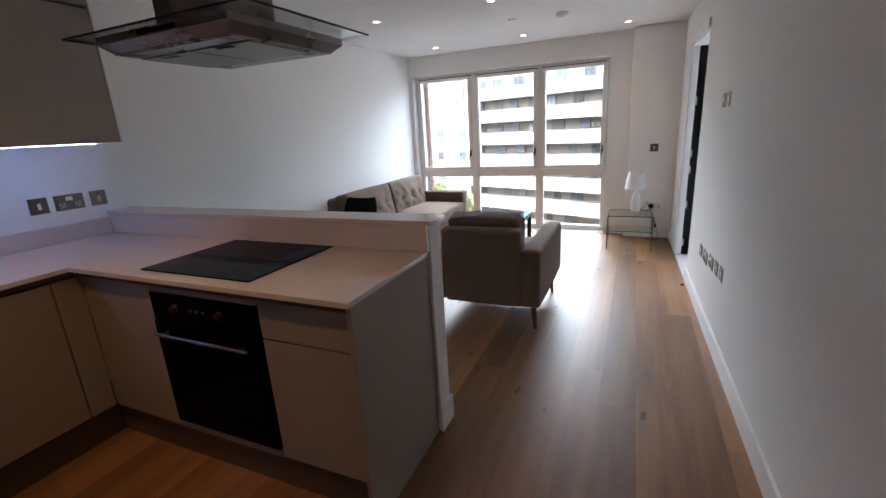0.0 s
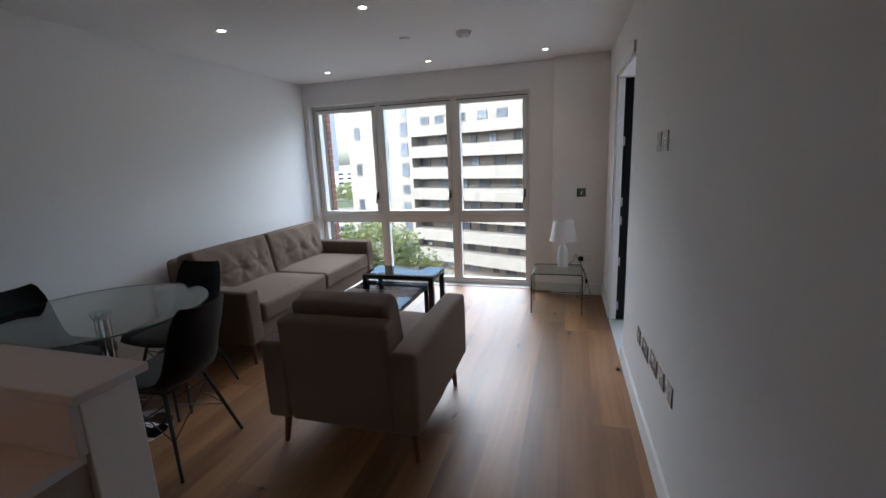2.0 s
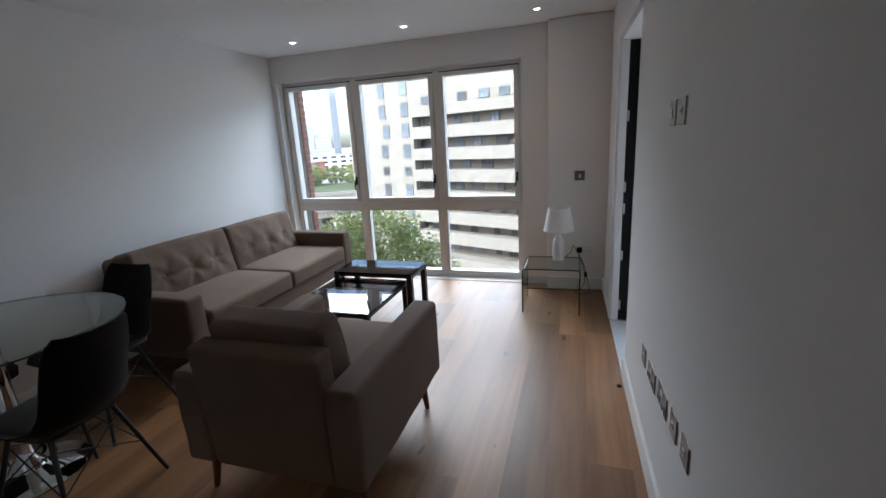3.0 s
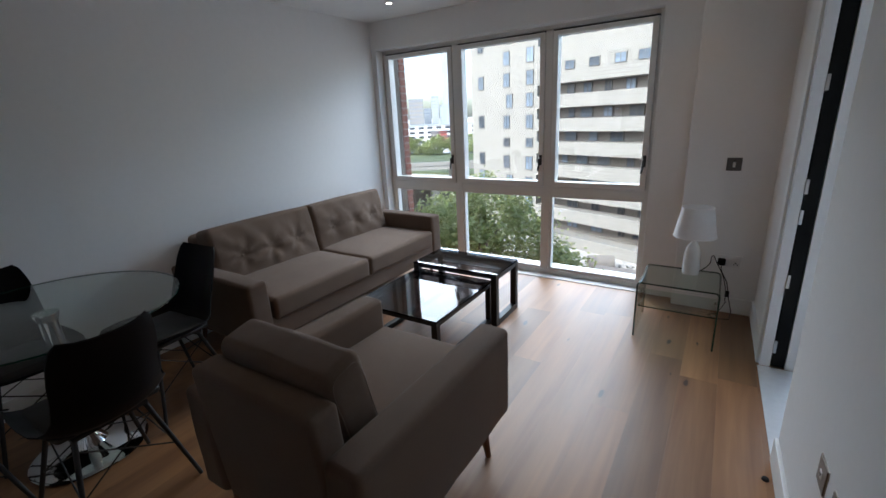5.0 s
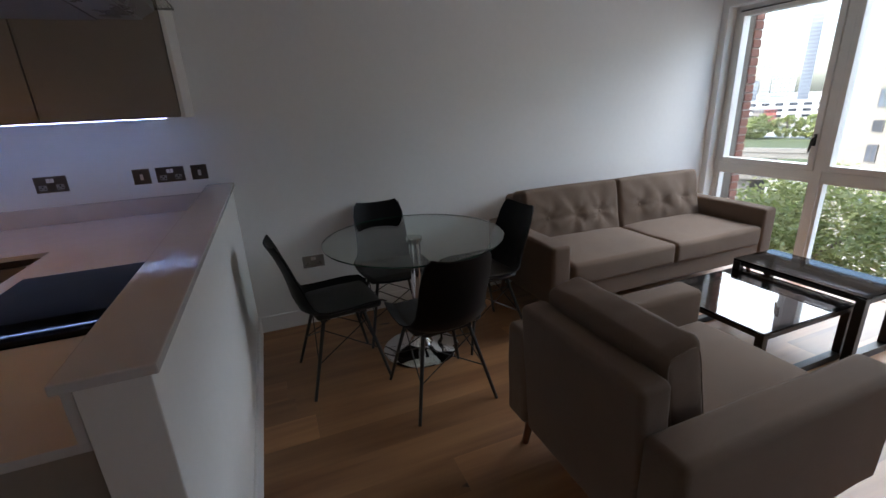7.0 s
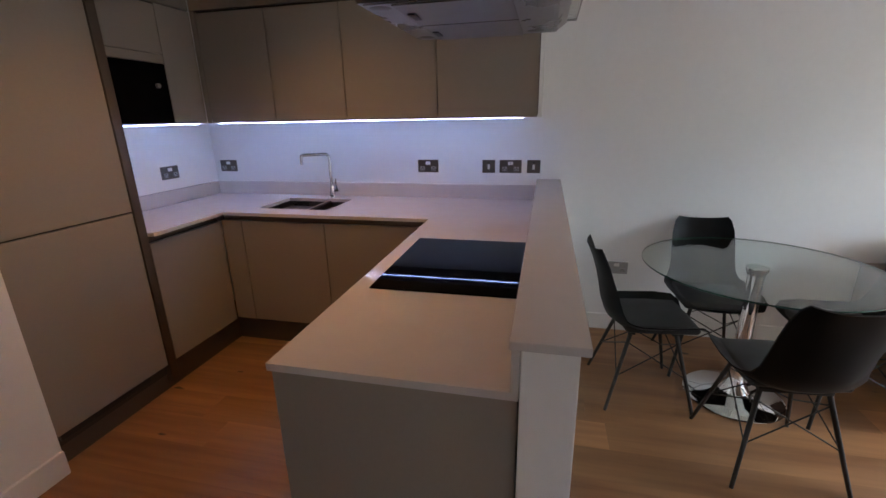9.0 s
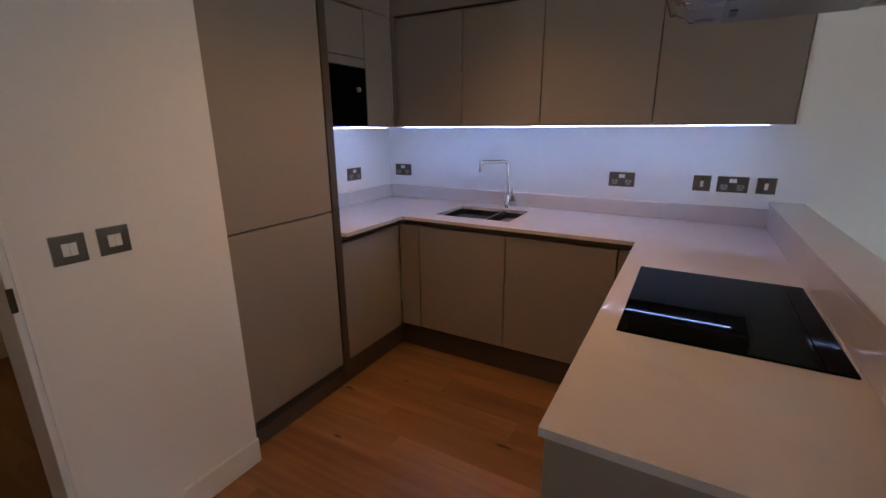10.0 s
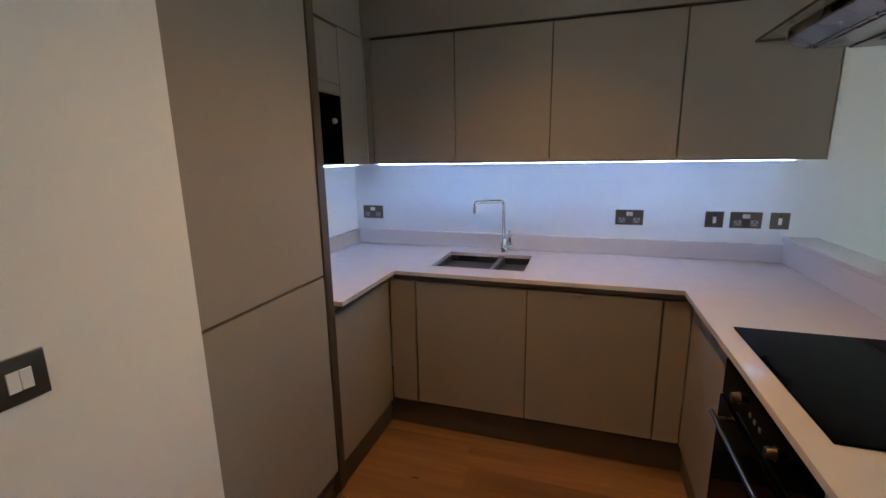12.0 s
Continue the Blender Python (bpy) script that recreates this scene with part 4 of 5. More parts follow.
part("shelf_edge", boxes((-0.222, 0.222, -0.1512, -0.15, 0.2005, 0.2075)), EDGEGLASS, gt)
for x in (-0.218, 0.218):
    for y in (-0.1, 0.12):
        b = bmesh.new()
        tube(b, [(x - 0.006, y, 0.196), (x + 0.006, y, 0.196)], 0.008, 12)
        part("shelf_pin", b, CHROME, gt, "chrome shelf pin", 40)

# table lamp
lp = thing("table_lamp", pose(0.425, 6.02, 0.392), "white ceramic table lamp with a white tapered shade", "lamp")
b = bmesh.new()
lathe(b, [(0, 0), (0.044, 0), (0.050, 0.004), (0.052, 0.03), (0.050, 0.12), (0.046, 0.16), (0.036, 0.195), (0.020, 0.215), (0.014, 0.225), (0.013, 0.26), (0, 0.262)], 40)
part("base", b, CERAMIC, lp, "", 50)
b = bmesh.new()
lathe(b, [(0.128, 0.265), (0.126, 0.265), (0.091, 0.457), (0.093, 0.457)], 48)
b.verts.ensure_lookup_table()
part("shade", b, SHADE, lp, "white fabric drum shade", 50)
for r, z in ((0.1285, 0.265), (0.0935, 0.457)):
    b = bmesh.new()
    tube(b, [(r * math.cos(k * math.tau / 40), r * math.sin(k * math.tau / 40), z) for k in range(40)], 0.0018, 6, True)
    part("rim", b, WHITEPL, lp)
# its plug and cable
pc = thing("power_cable", O, "black and grey lamp cable with a plug in the wall socket", "cable")
b = bmesh.new()
pts = []
for k in range(25):
    f = k / 24
    pts.append((0.475 + 0.17 * f + 0.02 * math.sin(f * 9), 6.05 + 0.30 * min(1, f * 1.3), 0.405 + 0.06 * math.sin(f * math.pi) - (0.30 * max(0, f - 0.55) / 0.45)))
pts += [(0.66, 6.345, 0.10), (0.62, 6.31, 0.02), (0.56, 6.27, 0.006), (0.60, 6.22, 0.006), (0.69, 6.25, 0.006), (0.70, 6.33, 0.03), (0.675, 6.36, 0.12), (0.65, 6.368, 0.24), (0.605, 6.36, 0.33), (0.60, 6.355, 0.37)]
tube(b, pts, 0.0032, 8)
part("cord", b, BLACKMT, pc, "", 50)
part("plug", boxes((0.575, 0.625, 6.345, 6.3865, 0.368, 0.418), bev=0.010, seg=3), BLACKPL, pc, "black moulded plug", 40)
part("switch_block", boxes((0.648, 0.674, 6.357, 6.377, 0.13, 0.175), bev=0.005), BLACKPL, pc)

# ---- dining set ----
tb = thing("dining_table", pose(-1.95, 3.34, 0), "round glass dining table on a chrome trumpet base", "table")
b = bmesh.new()
lathe(b, [(0, 0.738), (0.523, 0.738), (0.525, 0.740), (0.525, 0.746), (0.523, 0.748), (0, 0.748)], 72)
part("tabletop", b, TABLEGLASS, tb, "clear round glass top", 40)
b = bmesh.new()
lathe(b, [(0.5253, 0.7395), (0.5265, 0.743), (0.5253, 0.7465)], 72)
part("top_edge", b, EDGEGLASS, tb, "dark green polished edge", 40)
b = bmesh.new()
lathe(b, [(0, 0), (0.235, 0), (0.238, 0.006), (0.225, 0.014), (0.15, 0.022), (0.075, 0.045), (0.042, 0.10), (0.036, 0.16), (0.036, 0.70), (0, 0.70)], 48)
part("pedestal", b, CHROME, tb, "chrome column and dished foot", 40)
b = bmesh.new()
lathe(b, [(0, 0.7375), (0.05, 0.7375), (0.05, 0.730), (0.040, 0.70), (0, 0.70)], 40)
part("top_plate", b, CHROME, tb, "chrome disc under the glass", 40)

def dining_chair(at):
    c = thing("dining_chair", at, "black moulded shell chair with a padded seat and thin metal legs", "chair", "chairs round the table")
    prof = [(0.225, 0.432, 0.19), (0.20, 0.445, 0.215), (0.12, 0.440, 0.23), (0.02, 0.428, 0.235), (-0.08, 0.424, 0.232), (-0.150, 0.436, 0.218), (-0.196, 0.470, 0.200), (-0.218, 0.53, 0.184), (-0.233, 0.61, 0.178), (-0.252, 0.69, 0.178), (-0.276, 0.76, 0.172), (-0.300, 0.815, 0.158), (-0.312, 0.838, 0.138)]
    n = 14
    def surf(off):
        rows_ = []
        for i, (y, z, w) in enumerate(prof):
            a = prof[max(i - 1, 0)]
            e = prof[min(i + 1, len(prof) - 1)]
            ty, tz = e[0] - a[0], e[1] - a[1]
            ln = math.hypot(ty, tz)
            ny, nz = tz / ln, -ty / ln
            rows_.append([])
            for k in range(n + 1):
                v = -1 + 2 * k / n
                lift = 0.055 * abs(v) ** 2.6 * (0.6 + 0.6 * math.sin(min(1, i / 9) * math.pi))
                rows_[-1].append((w * v, y + (ny * (lift - off)), z + nz * (lift - off)))
        return rows_
    bm = bmesh.new()
    up, dn = [[[bm.verts.new(p) for p in r] for r in surf(o)] for o in (0.0, 0.007)]
    R = len(prof)
    for i in range(R - 1):
        for k in range(n):
            bm.faces.new((up[i][k], up[i][k + 1], up[i + 1][k + 1], up[i + 1][k]))
            bm.faces.new((dn[i][k], dn[i + 1][k], dn[i + 1][k + 1], dn[i][k + 1]))
    for i in range(R - 1):
        bm.faces.new((up[i][0], up[i + 1][0], dn[i + 1][0], dn[i][0])), bm.faces.new((up[i][n], dn[i][n], dn[i + 1][n], up[i + 1][n]))
    for k in range(n):
        bm.faces.new((up[0][k], dn[0][k], dn[0][k + 1], up[0][k + 1])), bm.faces.new((up[-1][k], up[-1][k + 1], dn[-1][k + 1], dn[-1][k]))
    part("shell", bm, BLACKPL, c, "", 50)
    bm = bmesh.new()
    soft_box(bm, 0, 0.035, 0.448, 0.185, 0.175, 0.020, 0.019, 4, 8, 0.012, rumple(0.003, 10))
    part("seat_pad", bm, BLACKPAD, c, "black padded seat cushion", 60)
    tops, feet = {}, {}
    for sx_ in (-1, 1):
        for sy_ in (-1, 1):
            tops[sx_, sy_] = Vector((sx_ * 0.125, sy_ * 0.11 + 0.01, 0.405))
            feet[sx_, sy_] = Vector((sx_ * 0.217, sy_ * 0.215, 0))
            bm = bmesh.new()
            tube(bm, [tops[sx_, sy_], feet[sx_, sy_]], [0.0105, 0.0085], 12)
            part("leg", bm, BLACKMT, c, "", 40)
    part("mount", boxes((-0.135, 0.135, 0.10, 0.135, 0.398, 0.414), (-0.135, 0.135, -0.115, -0.08, 0.398, 0.414), (-0.02, 0.02, -0.08, 0.10, 0.400, 0.412), bev=0.002), BLACKMT, c)
    def on(k, f):
        return tops[k].lerp(feet[k], f)
    for a, e in (((-1, -1), (1, -1)), ((-1, 1), (1, 1)), ((-1, -1), (-1, 1)), ((1, -1), (1, 1))):
        for p, q in ((on(a, 0.12), on(e, 0.55)), (on(e, 0.12), on(a, 0.55))):
            bm = bmesh.new()
            tube(bm, [p, q], 0.0032, 8)
            part("brace", bm, BLACKMT, c, "thin wire cross brace", 40)
    return c

chair = dining_chair(pose(-1.92, 2.845, 0, 0, 0, 6))
copy_thing(chair, pose(-1.50, 3.30, 0, 0, 0, 94))
copy_thing(chair, pose(-2.29, 3.27, 0, 0, 0, -90))
copy_thing(chair, pose(-1.96, 3.79, 0, 0, 0, 184))

# ---- outside ----
GZ = -16.5
g = bmesh.new()
bmesh.ops.create_grid(g, x_segments=40, y_segments=40, size=3000)
solid("ground", g, GROUND, "pale dusty yard and distant ground", "ground", "structure", at=pose(0, 0, GZ))

# outer brick skin beside the window
bw = tagged(new("wall_outer_brick"), "red brick reveal outside the window", "brick wall", kind="structure")
part("backing", boxes((-3.2, -2.512, 6.76, 6.865, -3.0, 5.0)), MORTAR, bw)
bk = mesh_of("brick", boxes((-0.0, 0.012, 0.0, 0.102, 0.0, 0.065), bev=0.003, seg=1), BRICK)
for k in range(44):
    z = -0.35 + 0.075 * k
    o = new("brick", bk)
    o.parent = bw
    o.matrix_basis = pose(-2.512 + 0.004 * (k % 2), 6.762 + 0.001 * (k % 3), z)
setting("wall_facade_own", boxes((-60, -3.2, 6.76, 7.0, GZ, 12), (0.9, 1.3, 6.76, 7.0, GZ, 12), (2.7, 40, 6.76, 7.0, GZ, 12), (1.3, 2.7, 6.76, 7.0, 2.165, 12), (1.3, 2.7, 6.76, 7.0, GZ, 0), (-3.2, 0.9, 6.76, 7.0, 2.5, 12), (-3.2, 0.9, 6.76, 7.0, GZ, -3.0)), BRICK, "brick outer face of the building")

# apartment block opposite, in its own frame: local x along the facade, y into the building
AP = pose(-12.339, 58.627, 0) @ Matrix(((0.932, 0.362, 0, 0), (-0.362, 0.932, 0, 0), (0, 0, 1, 0), (0, 0, 0, 1)))
ap = thing("apartment_building", AP, "cream concrete apartment block with long balconies opposite", "building")
part("wall", boxes((-24.2, -10.42, 0, 14, GZ, 16.0), (-10.42, -10.405, 0, 14, GZ, 13)), CONCRETE, ap, "plain cream end tower")
part("wall", boxes((-10.4, 26, 1.8, 14, GZ, 10.9)), SHADEWALL, ap, "recessed balcony wall, grey with its shade painted in")
part("wall", boxes((-10.4, 26, 0.0, 1.8, 4.75, 9.6)), CONCRETE, ap, "cream top storey")
part("roof", boxes((-10.4, 26, 0.6, 14, 9.6, 10.25)), CONCRETE, ap, "set-back cream parapet")
part("roof_strip", boxes((-9.9, 26, 1.2, 13, 10.25, 10.8)), BLUEPANE, ap, "blue-grey roof glazing")
for k in range(6):
    z1 = 3.38 - 2.97 * k
    part("balcony", boxes((-10.4, 26, -0.12, 1.8, z1 - 1.62, z1)), CONCRETE, ap, "long cream concrete balcony front")
pane = mesh_of("pane", boxes((-0.5, 0.5, 0, 0.06, -0.5, 0.5)), BLUEPANE)
dark = mesh_of("pane", boxes((-0.5, 0.5, 0, 0.06, -0.5, 0.5)), DARKPANE)
frame_mesh = mesh_of("frame", boxes((-0.5, -0.42, 0, 0.14, -0.5, 0.5), (0.42, 0.5, 0, 0.14, -0.5, 0.5), (-0.42, 0.42, 0, 0.14, 0.44, 0.5), (-0.42, 0.42, 0, 0.14, -0.5, -0.44), (-0.03, 0.03, 0.0, 0.12, -0.44, 0.44)), FARFRAME)
def far_window(x, z, w, h, y=0.0, mesh=None):
    f = new("window", frame_mesh)
    f.parent = ap
    f.matrix_basis = pose(x, y - 0.1, z) @ Matrix.Diagonal((w, 1, h, 1))
    p = new("pane", mesh or pane)
    p.parent = f
    p.matrix_basis = pose(0, 0.02, 0)
    return f
rnd = random.Random(4)
for k in range(8):
    z = 8.85 - 2.9 * k
    far_window(-11.75, z + 0.0, 1.35, 1.95 if k not in (4,) else 1.3)
    far_window(-16.3 + (0.6 if k % 4 == 2 else 0.0), z, 1.3, 1.95 if k != 4 else 1.3, mesh=dark if k in (4, 5) else pane)
for z in (11.2, 5.95, 0.25, -5.4, -8.15):
    far_window(-21.9, z, 1.25, 1.95)
for x in (-15.6, -12.9):
    far_window(x, 11.5, 1.3, 1.6)
for x in (-7.7, -5.1, -1.55, 1.85, 4.7, 8.2, 11.5, 15):
    far_window(x, 6.8, 1.5, 1.05)
for k in range(7):
    zc = 4.72 - 2.97 * k - 0.65
    x = -9.4
    while x < 24:
        w = rnd.choice((1.0, 1.3, 1.9))
        far_window(x, zc - 0.05, w, 1.25 if k < 6 else 1.0, 1.75, dark if rnd.random() < 0.4 else pane)
        x += w + rnd.uniform(1.2, 2.6)
part("podium", boxes((-10.4, 26, -0.6, 1.8, GZ, -15.0)), CONCRETE, ap, "pale ground-floor podium")

# trees in front
def tree(x, y, h, spread, seed, label, clump_count=250, per=125, size=0.105, mid=0.64):
    rng = random.Random(seed)
    t = thing("tree", pose(x, y, GZ), label, "tree", "trees below the window")
    b = bmesh.new()
    tube(b, [(0, 0, 0), (0.1, 0.05, h * 0.2), (-0.05, 0.1, h * 0.45), (0.1, 0, h * 0.8)], [0.32, 0.26, 0.18, 0.05], 10)
    for k in range(9):
        a = k * 2.4 + rng.random()
        z = h * (0.3 + 0.055 * k)
        r = spread * rng.uniform(0.55, 0.85)
        tube(b, [(0, 0, z), (0.4 * r * math.cos(a), 0.4 * r * math.sin(a), z + 0.9), (r * math.cos(a), r * math.sin(a), z + 1.9)], [0.12, 0.08, 0.02], 6)
    part("trunk", b, BARK, t, "grey-brown trunk and limbs", 50)
    verts, faces = [], []
    clumps = []
    for k in range(clump_count):
        a, u = rng.random() * math.tau, rng.uniform(-0.9, 1)
        q = math.sqrt(max(0, 1 - u * u)) * rng.uniform(0.55, 1.05)
        clumps.append((spread * q * math.cos(a), spread * q * math.sin(a), h * mid + h * (1 - mid) * u * rng.uniform(0.8, 1.04), rng.uniform(0.45, 0.95)))
    for cx, cy, cz, cr in clumps:
        for _ in range(per):
            v = Vector((rng.gauss(0, 1), rng.gauss(0, 1), rng.gauss(0, 0.8))) * cr * 0.55
            p = Vector((cx, cy, cz)) + v
            s = size * rng.uniform(0.7, 1.4)
            m = Euler((rng.uniform(-0.9, 0.9), rng.uniform(-0.9, 0.9), rng.random() * 6.28)).to_matrix()
            i = len(verts)
            for dx, dy, dz in ((-0.5, 0, 0), (0, -1, 0.1), (0.5, 0, 0), (0, 1, 0.1)):
                verts.append(p + m @ Vector((dx * s, dy * s, dz * s)))
            faces.append((i, i + 1, i + 2, i + 3))
    me = bpy.data.meshes.new("crown")
    me.from_pydata(verts, [], faces)
    me.materials.append(LEAF)
    o = new("crown", me)
    o.parent = t
    return tagged(o, "dense green leafy crown", kind="stuff")

tree(-9.6, 21.5, 15.0, 4.6, 11, "broad leafy plane tree standing below the window")
tree(-11.4, 23.4, 13.6, 2.3, 12, "leafy tree standing beside the larger plane tree")
tree(-6.2, 22.6, 11.6, 2.4, 13, "smaller leafy tree at the edge of the yard")
for k, (x, y, h) in enumerate(((-120, 186, 9), (-127, 180, 8), (-134, 178, 9.5), (-112, 190, 8.5), (-141, 184, 8), (-104, 192, 9), (-148, 188, 9), (-116, 176, 7), (-156, 190, 8.5), (-96, 186, 8))):
    tree(x, y, h, 5.5, 30 + k, "distant green street tree", 90, 45, 0.36, 0.52)

# near rail bridge, viaduct behind it, grassy bank, far town
nb = thing("rail_bridge", pose(-45.5, 62.0, GZ, 0, 0, 36.5), "weathered concrete bridge over a dark underpass", "bridge")
part("deck", boxes((-26, 8, -4, 4, 6.7, 7.7), bev=0.08), CONCRETE, nb)
part("parapet", boxes((-26, 8, -4.15, -3.85, 7.7, 8.5), bev=0.03), CONCRETE, nb)
for x in (-22.0, -9.0, 5.0):
    part("pier", boxes((x - 0.7, x + 0.7, -3.2, 3.2, -0.2, 6.7), bev=0.08), CONCRETE, nb)
# wall added to close the underpass; its dark tone stands for shade
part("back_wall", boxes((-26, 8, 3.4, 3.9, -0.2, 6.7)), SHADEWALL, nb, "added wall closing the underpass, dark for its shade")
vd = thing("viaduct", pose(-78, 96, GZ, 0, 0, 30), "grey concrete road bridge in the middle distance", "bridge")
part("deck", boxes((-60, 60, -5, 5, 4.4, 5.6), bev=0.1), CONCRETE, vd)
part("parapet", boxes((-60, 60, -5.2, -4.9, 5.6, 6.5)), CONCRETE, vd)
for x in range(-54, 60, 18):
    part("pier", boxes((x - 0.8, x + 0.8, -3, 3, -0.2, 4.4), bev=0.1), CONCRETE, vd)
solid("bank", boxes((-300, -40, 120, 185, GZ, GZ + 0.6)), GRASS, "grassy bank beyond the bridge", "grass", "structure")
def far_block(x, y, w, d, h, wall, glassmat, label, floors, az=0, bays=6):
    c = thing("building", pose(x, y, GZ, 0, 0, az), label, "building", "distant buildings")
    part("wall", boxes((-w / 2, w / 2, -d / 2, d / 2, 0, h)), wall, c)
    part("roof", boxes((-w / 2 - 0.2, w / 2 + 0.2, -d / 2 - 0.2, d / 2 + 0.2, h, h + 0.6)), TOWERSLAB, c)
    fh = h / floors
    for k in range(floors):
        b = bmesh.new()
        for j in range(bays):
            bw_ = w / bays
            x0 = -w / 2 + bw_ * (j + 0.2)
            box(b, x0, x0 + bw_ * 0.6, -d / 2 - 0.15, -d / 2 + 0.05, fh * (k + 0.3), fh * (k + 0.8))
        part("window", b, glassmat, c, "row of far windows")
    return c
for az, dist, w, h, mat_, pane_, fl, lab in (
        (31.9, 500, 9, 88, TOWERGLASS, TOWERSLAB, 30, "slender glass tower paled for haze in the far distance"),
        (30.2, 520, 8, 118, TOWERGLASS, TOWERSLAB, 38, "slender glass tower paled for haze in the far distance"),
        (37.3, 500, 7, 73, TOWERGLASS, TOWERSLAB, 24, "glass tower paled for haze in the far distance"),
        (31.9, 430, 14, 27, TOWERGLASS, FARPANE, 9, "mid-rise blue office block far away"),
        (33.4, 470, 7, 37, TOWERGLASS, TOWERSLAB, 12, "narrow tower paled for haze far away"),
        (34.4, 440, 7, 25, TOWERGLASS, FARPANE, 9, "mid-rise glass block far away"),
        (35.8, 420, 13, 33, TANWALL, FARPANE, 10, "tan brick block far away"),
        (38.6, 420, 18, 23, TANWALL, DARKPANE, 9, "tan brick block far away")):
    far_block(0.5 - dist * math.sin(radians(az)), 2.8 + dist * math.cos(radians(az)), w, w, h, mat_, pane_, lab, fl, az, 6)
far_block(-172, 262, 60, 14, 12, WHITEWALL, DARKPANE, "row of white rendered houses", 4, 34, 10)
far_block(-151, 240, 5, 6, 9.0, REDWALL, DARKPANE, "red rendered block among trees", 4, 34, 4)
far_block(-155.3, 237.5, 5.2, 6, 9.0, TANWALL, DARKPANE, "tan brick block beside the red one", 4, 34, 4)

# yard details
def car(at, label):
    c = thing("car", at, label, "car", "parked cars")
    b = bmesh.new()
    soft_box(b, 0, 0, 0.62, 2.1, 0.86, 0.32, 0.18, 3, 4)
    part("body", b, CARPAINT, c, "", 50)
    b = bmesh.new()
    soft_box(b, -0.15, 0, 1.12, 1.15, 0.74, 0.30, 0.25, 3, 4)
    part("cabin", b, DARKPANE, c, "dark glazed cabin", 50)
    part("roof", boxes((-0.95, 0.65, -0.62, 0.62, 1.40, 1.45), bev=0.02), CARPAINT, c)
    for x in (-1.3, 1.3):
        for y in (-0.84, 0.84):
            b = bmesh.new()
            tube(b, [(x, y - 0.1, 0.32), (x, y + 0.1, 0.32)], 0.32, 18)
            w = part("wheel", b, RUBBER, c, "", 40)
            b = bmesh.new()
            tube(b, [(x, y - 0.11, 0.32), (x, y + 0.11, 0.32)], 0.19, 14)
            part("rim", b, STEEL, w, "", 40)
car(pose(-46, 70, GZ, 0, 0, 20), "white car parked under the bridge")
car(pose(-50, 73, GZ, 0, 0, 20), "white car parked under the bridge")
rr = random.Random(9)
pl = thing("pipe", pose(-10.2, 52.3, GZ, 0, 0, 25), "grey concrete pipe lying in the yard", "pipe")
b = bmesh.new()
n = 20
rings = []
for r, x in ((0.85, -1.4), (0.85, 1.4), (0.68, 1.4), (0.68, -1.4)):
    rings.append([b.verts.new((x, r * math.cos(k * math.tau / n), 0.85 + r * math.sin(k * math.tau / n))) for k in range(n)])
for a, c_ in zip(rings, rings[1:] + rings[:1]):
    for k in range(n):
        b.faces.new((a[k], a[(k + 1) % n], c_[(k + 1) % n], c_[k]))
part("barrel", b, SHADEWALL, pl, "", 50)
rub = bmesh.new()
for k in range(160):
    x, y, s = rr.gauss(-8, 4), rr.gauss(52.5, 1.8), rr.uniform(0.1, 0.5)
    m = pose(x, y, GZ + s * 0.25, rr.uniform(0, 90), rr.uniform(0, 90), rr.uniform(0, 90)) @ Matrix.Diagonal((s, s * 0.7, s * 0.5, 1))
    bmesh.ops.create_cube(rub, size=1.0, matrix=m)
solid("rubble", rub, CONCRETE, "scattered pale rubble and blocks in the yard", "rubble", "stuff")
solid("shed_roof", boxes((-9.5, 0.5, 43, 47, GZ, GZ + 2.4)), SHADEWALL, "low grey flat-roofed shed at the edge of the yard", "shed")

# ---- fixtures ----
for k, (x, y) in enumerate(((-1.86, 4.43), (-0.762, 4.40), (-1.98, 6.02), (-0.862, 6.0), (0.243, 6.03), (-1.60, 1.05), (-0.95, 1.05))):
    d = thing("downlight", pose(x, y, CEILING), "small recessed downlight glowing warm white", "downlight", "ceiling downlights")
    b = bmesh.new()
    lathe(b, [(0.024, -0.004), (0.030, -0.006), (0.043, -0.004), (0.045, 0.0)], 32)
    part("bezel", b, WHITEPL, d, "", 40)
    b = bmesh.new()
    lathe(b, [(0, -0.003), (0.025, -0.003)], 28)
    part("lens", b, LAMP, d, "lit warm lens")
    s = new("beam", bpy.data.lights.new("beam", "SPOT"))
    s.data.energy, s.data.color, s.data.shadow_soft_size = (WARM_LIVING if y > 2 else WARM_KITCHEN), ((1.0, 0.62, 0.32) if y > 2 else (1.0, 0.46, 0.15)), 0.03
    s.data.spot_size, s.data.spot_blend = radians(95 if y > 2 else 124), 0.9
    s.parent = d
    s.matrix_basis = pose(0, 0, -0.012)
sd = thing("smoke_detector", pose(-0.313, 5.187, CEILING), "white round smoke detector on the ceiling", "smoke detector")
b = bmesh.new()
lathe(b, [(0, -0.045), (0.030, -0.045), (0.036, -0.036), (0.050, -0.032), (0.054, -0.012), (0.056, 0)], 36)
part("body", b, WHITEPL, sd, "", 40)
b = bmesh.new()
lathe(b, [(0.057, 0), (0.060, -0.003), (0.060, -0.008), (0.055, -0.011)], 36)
part("base_ring", b, WHITEPL, sd, "", 40)
sp = thing("ceiling_vent", pose(-0.782, 5.161, CEILING), "small white round ceiling cover", "vent")
b = bmesh.new()
lathe(b, [(0, -0.012), (0.034, -0.012), (0.040, -0.006), (0.041, 0)], 32)
part("cover", b, WHITEPL, sp, "", 40)


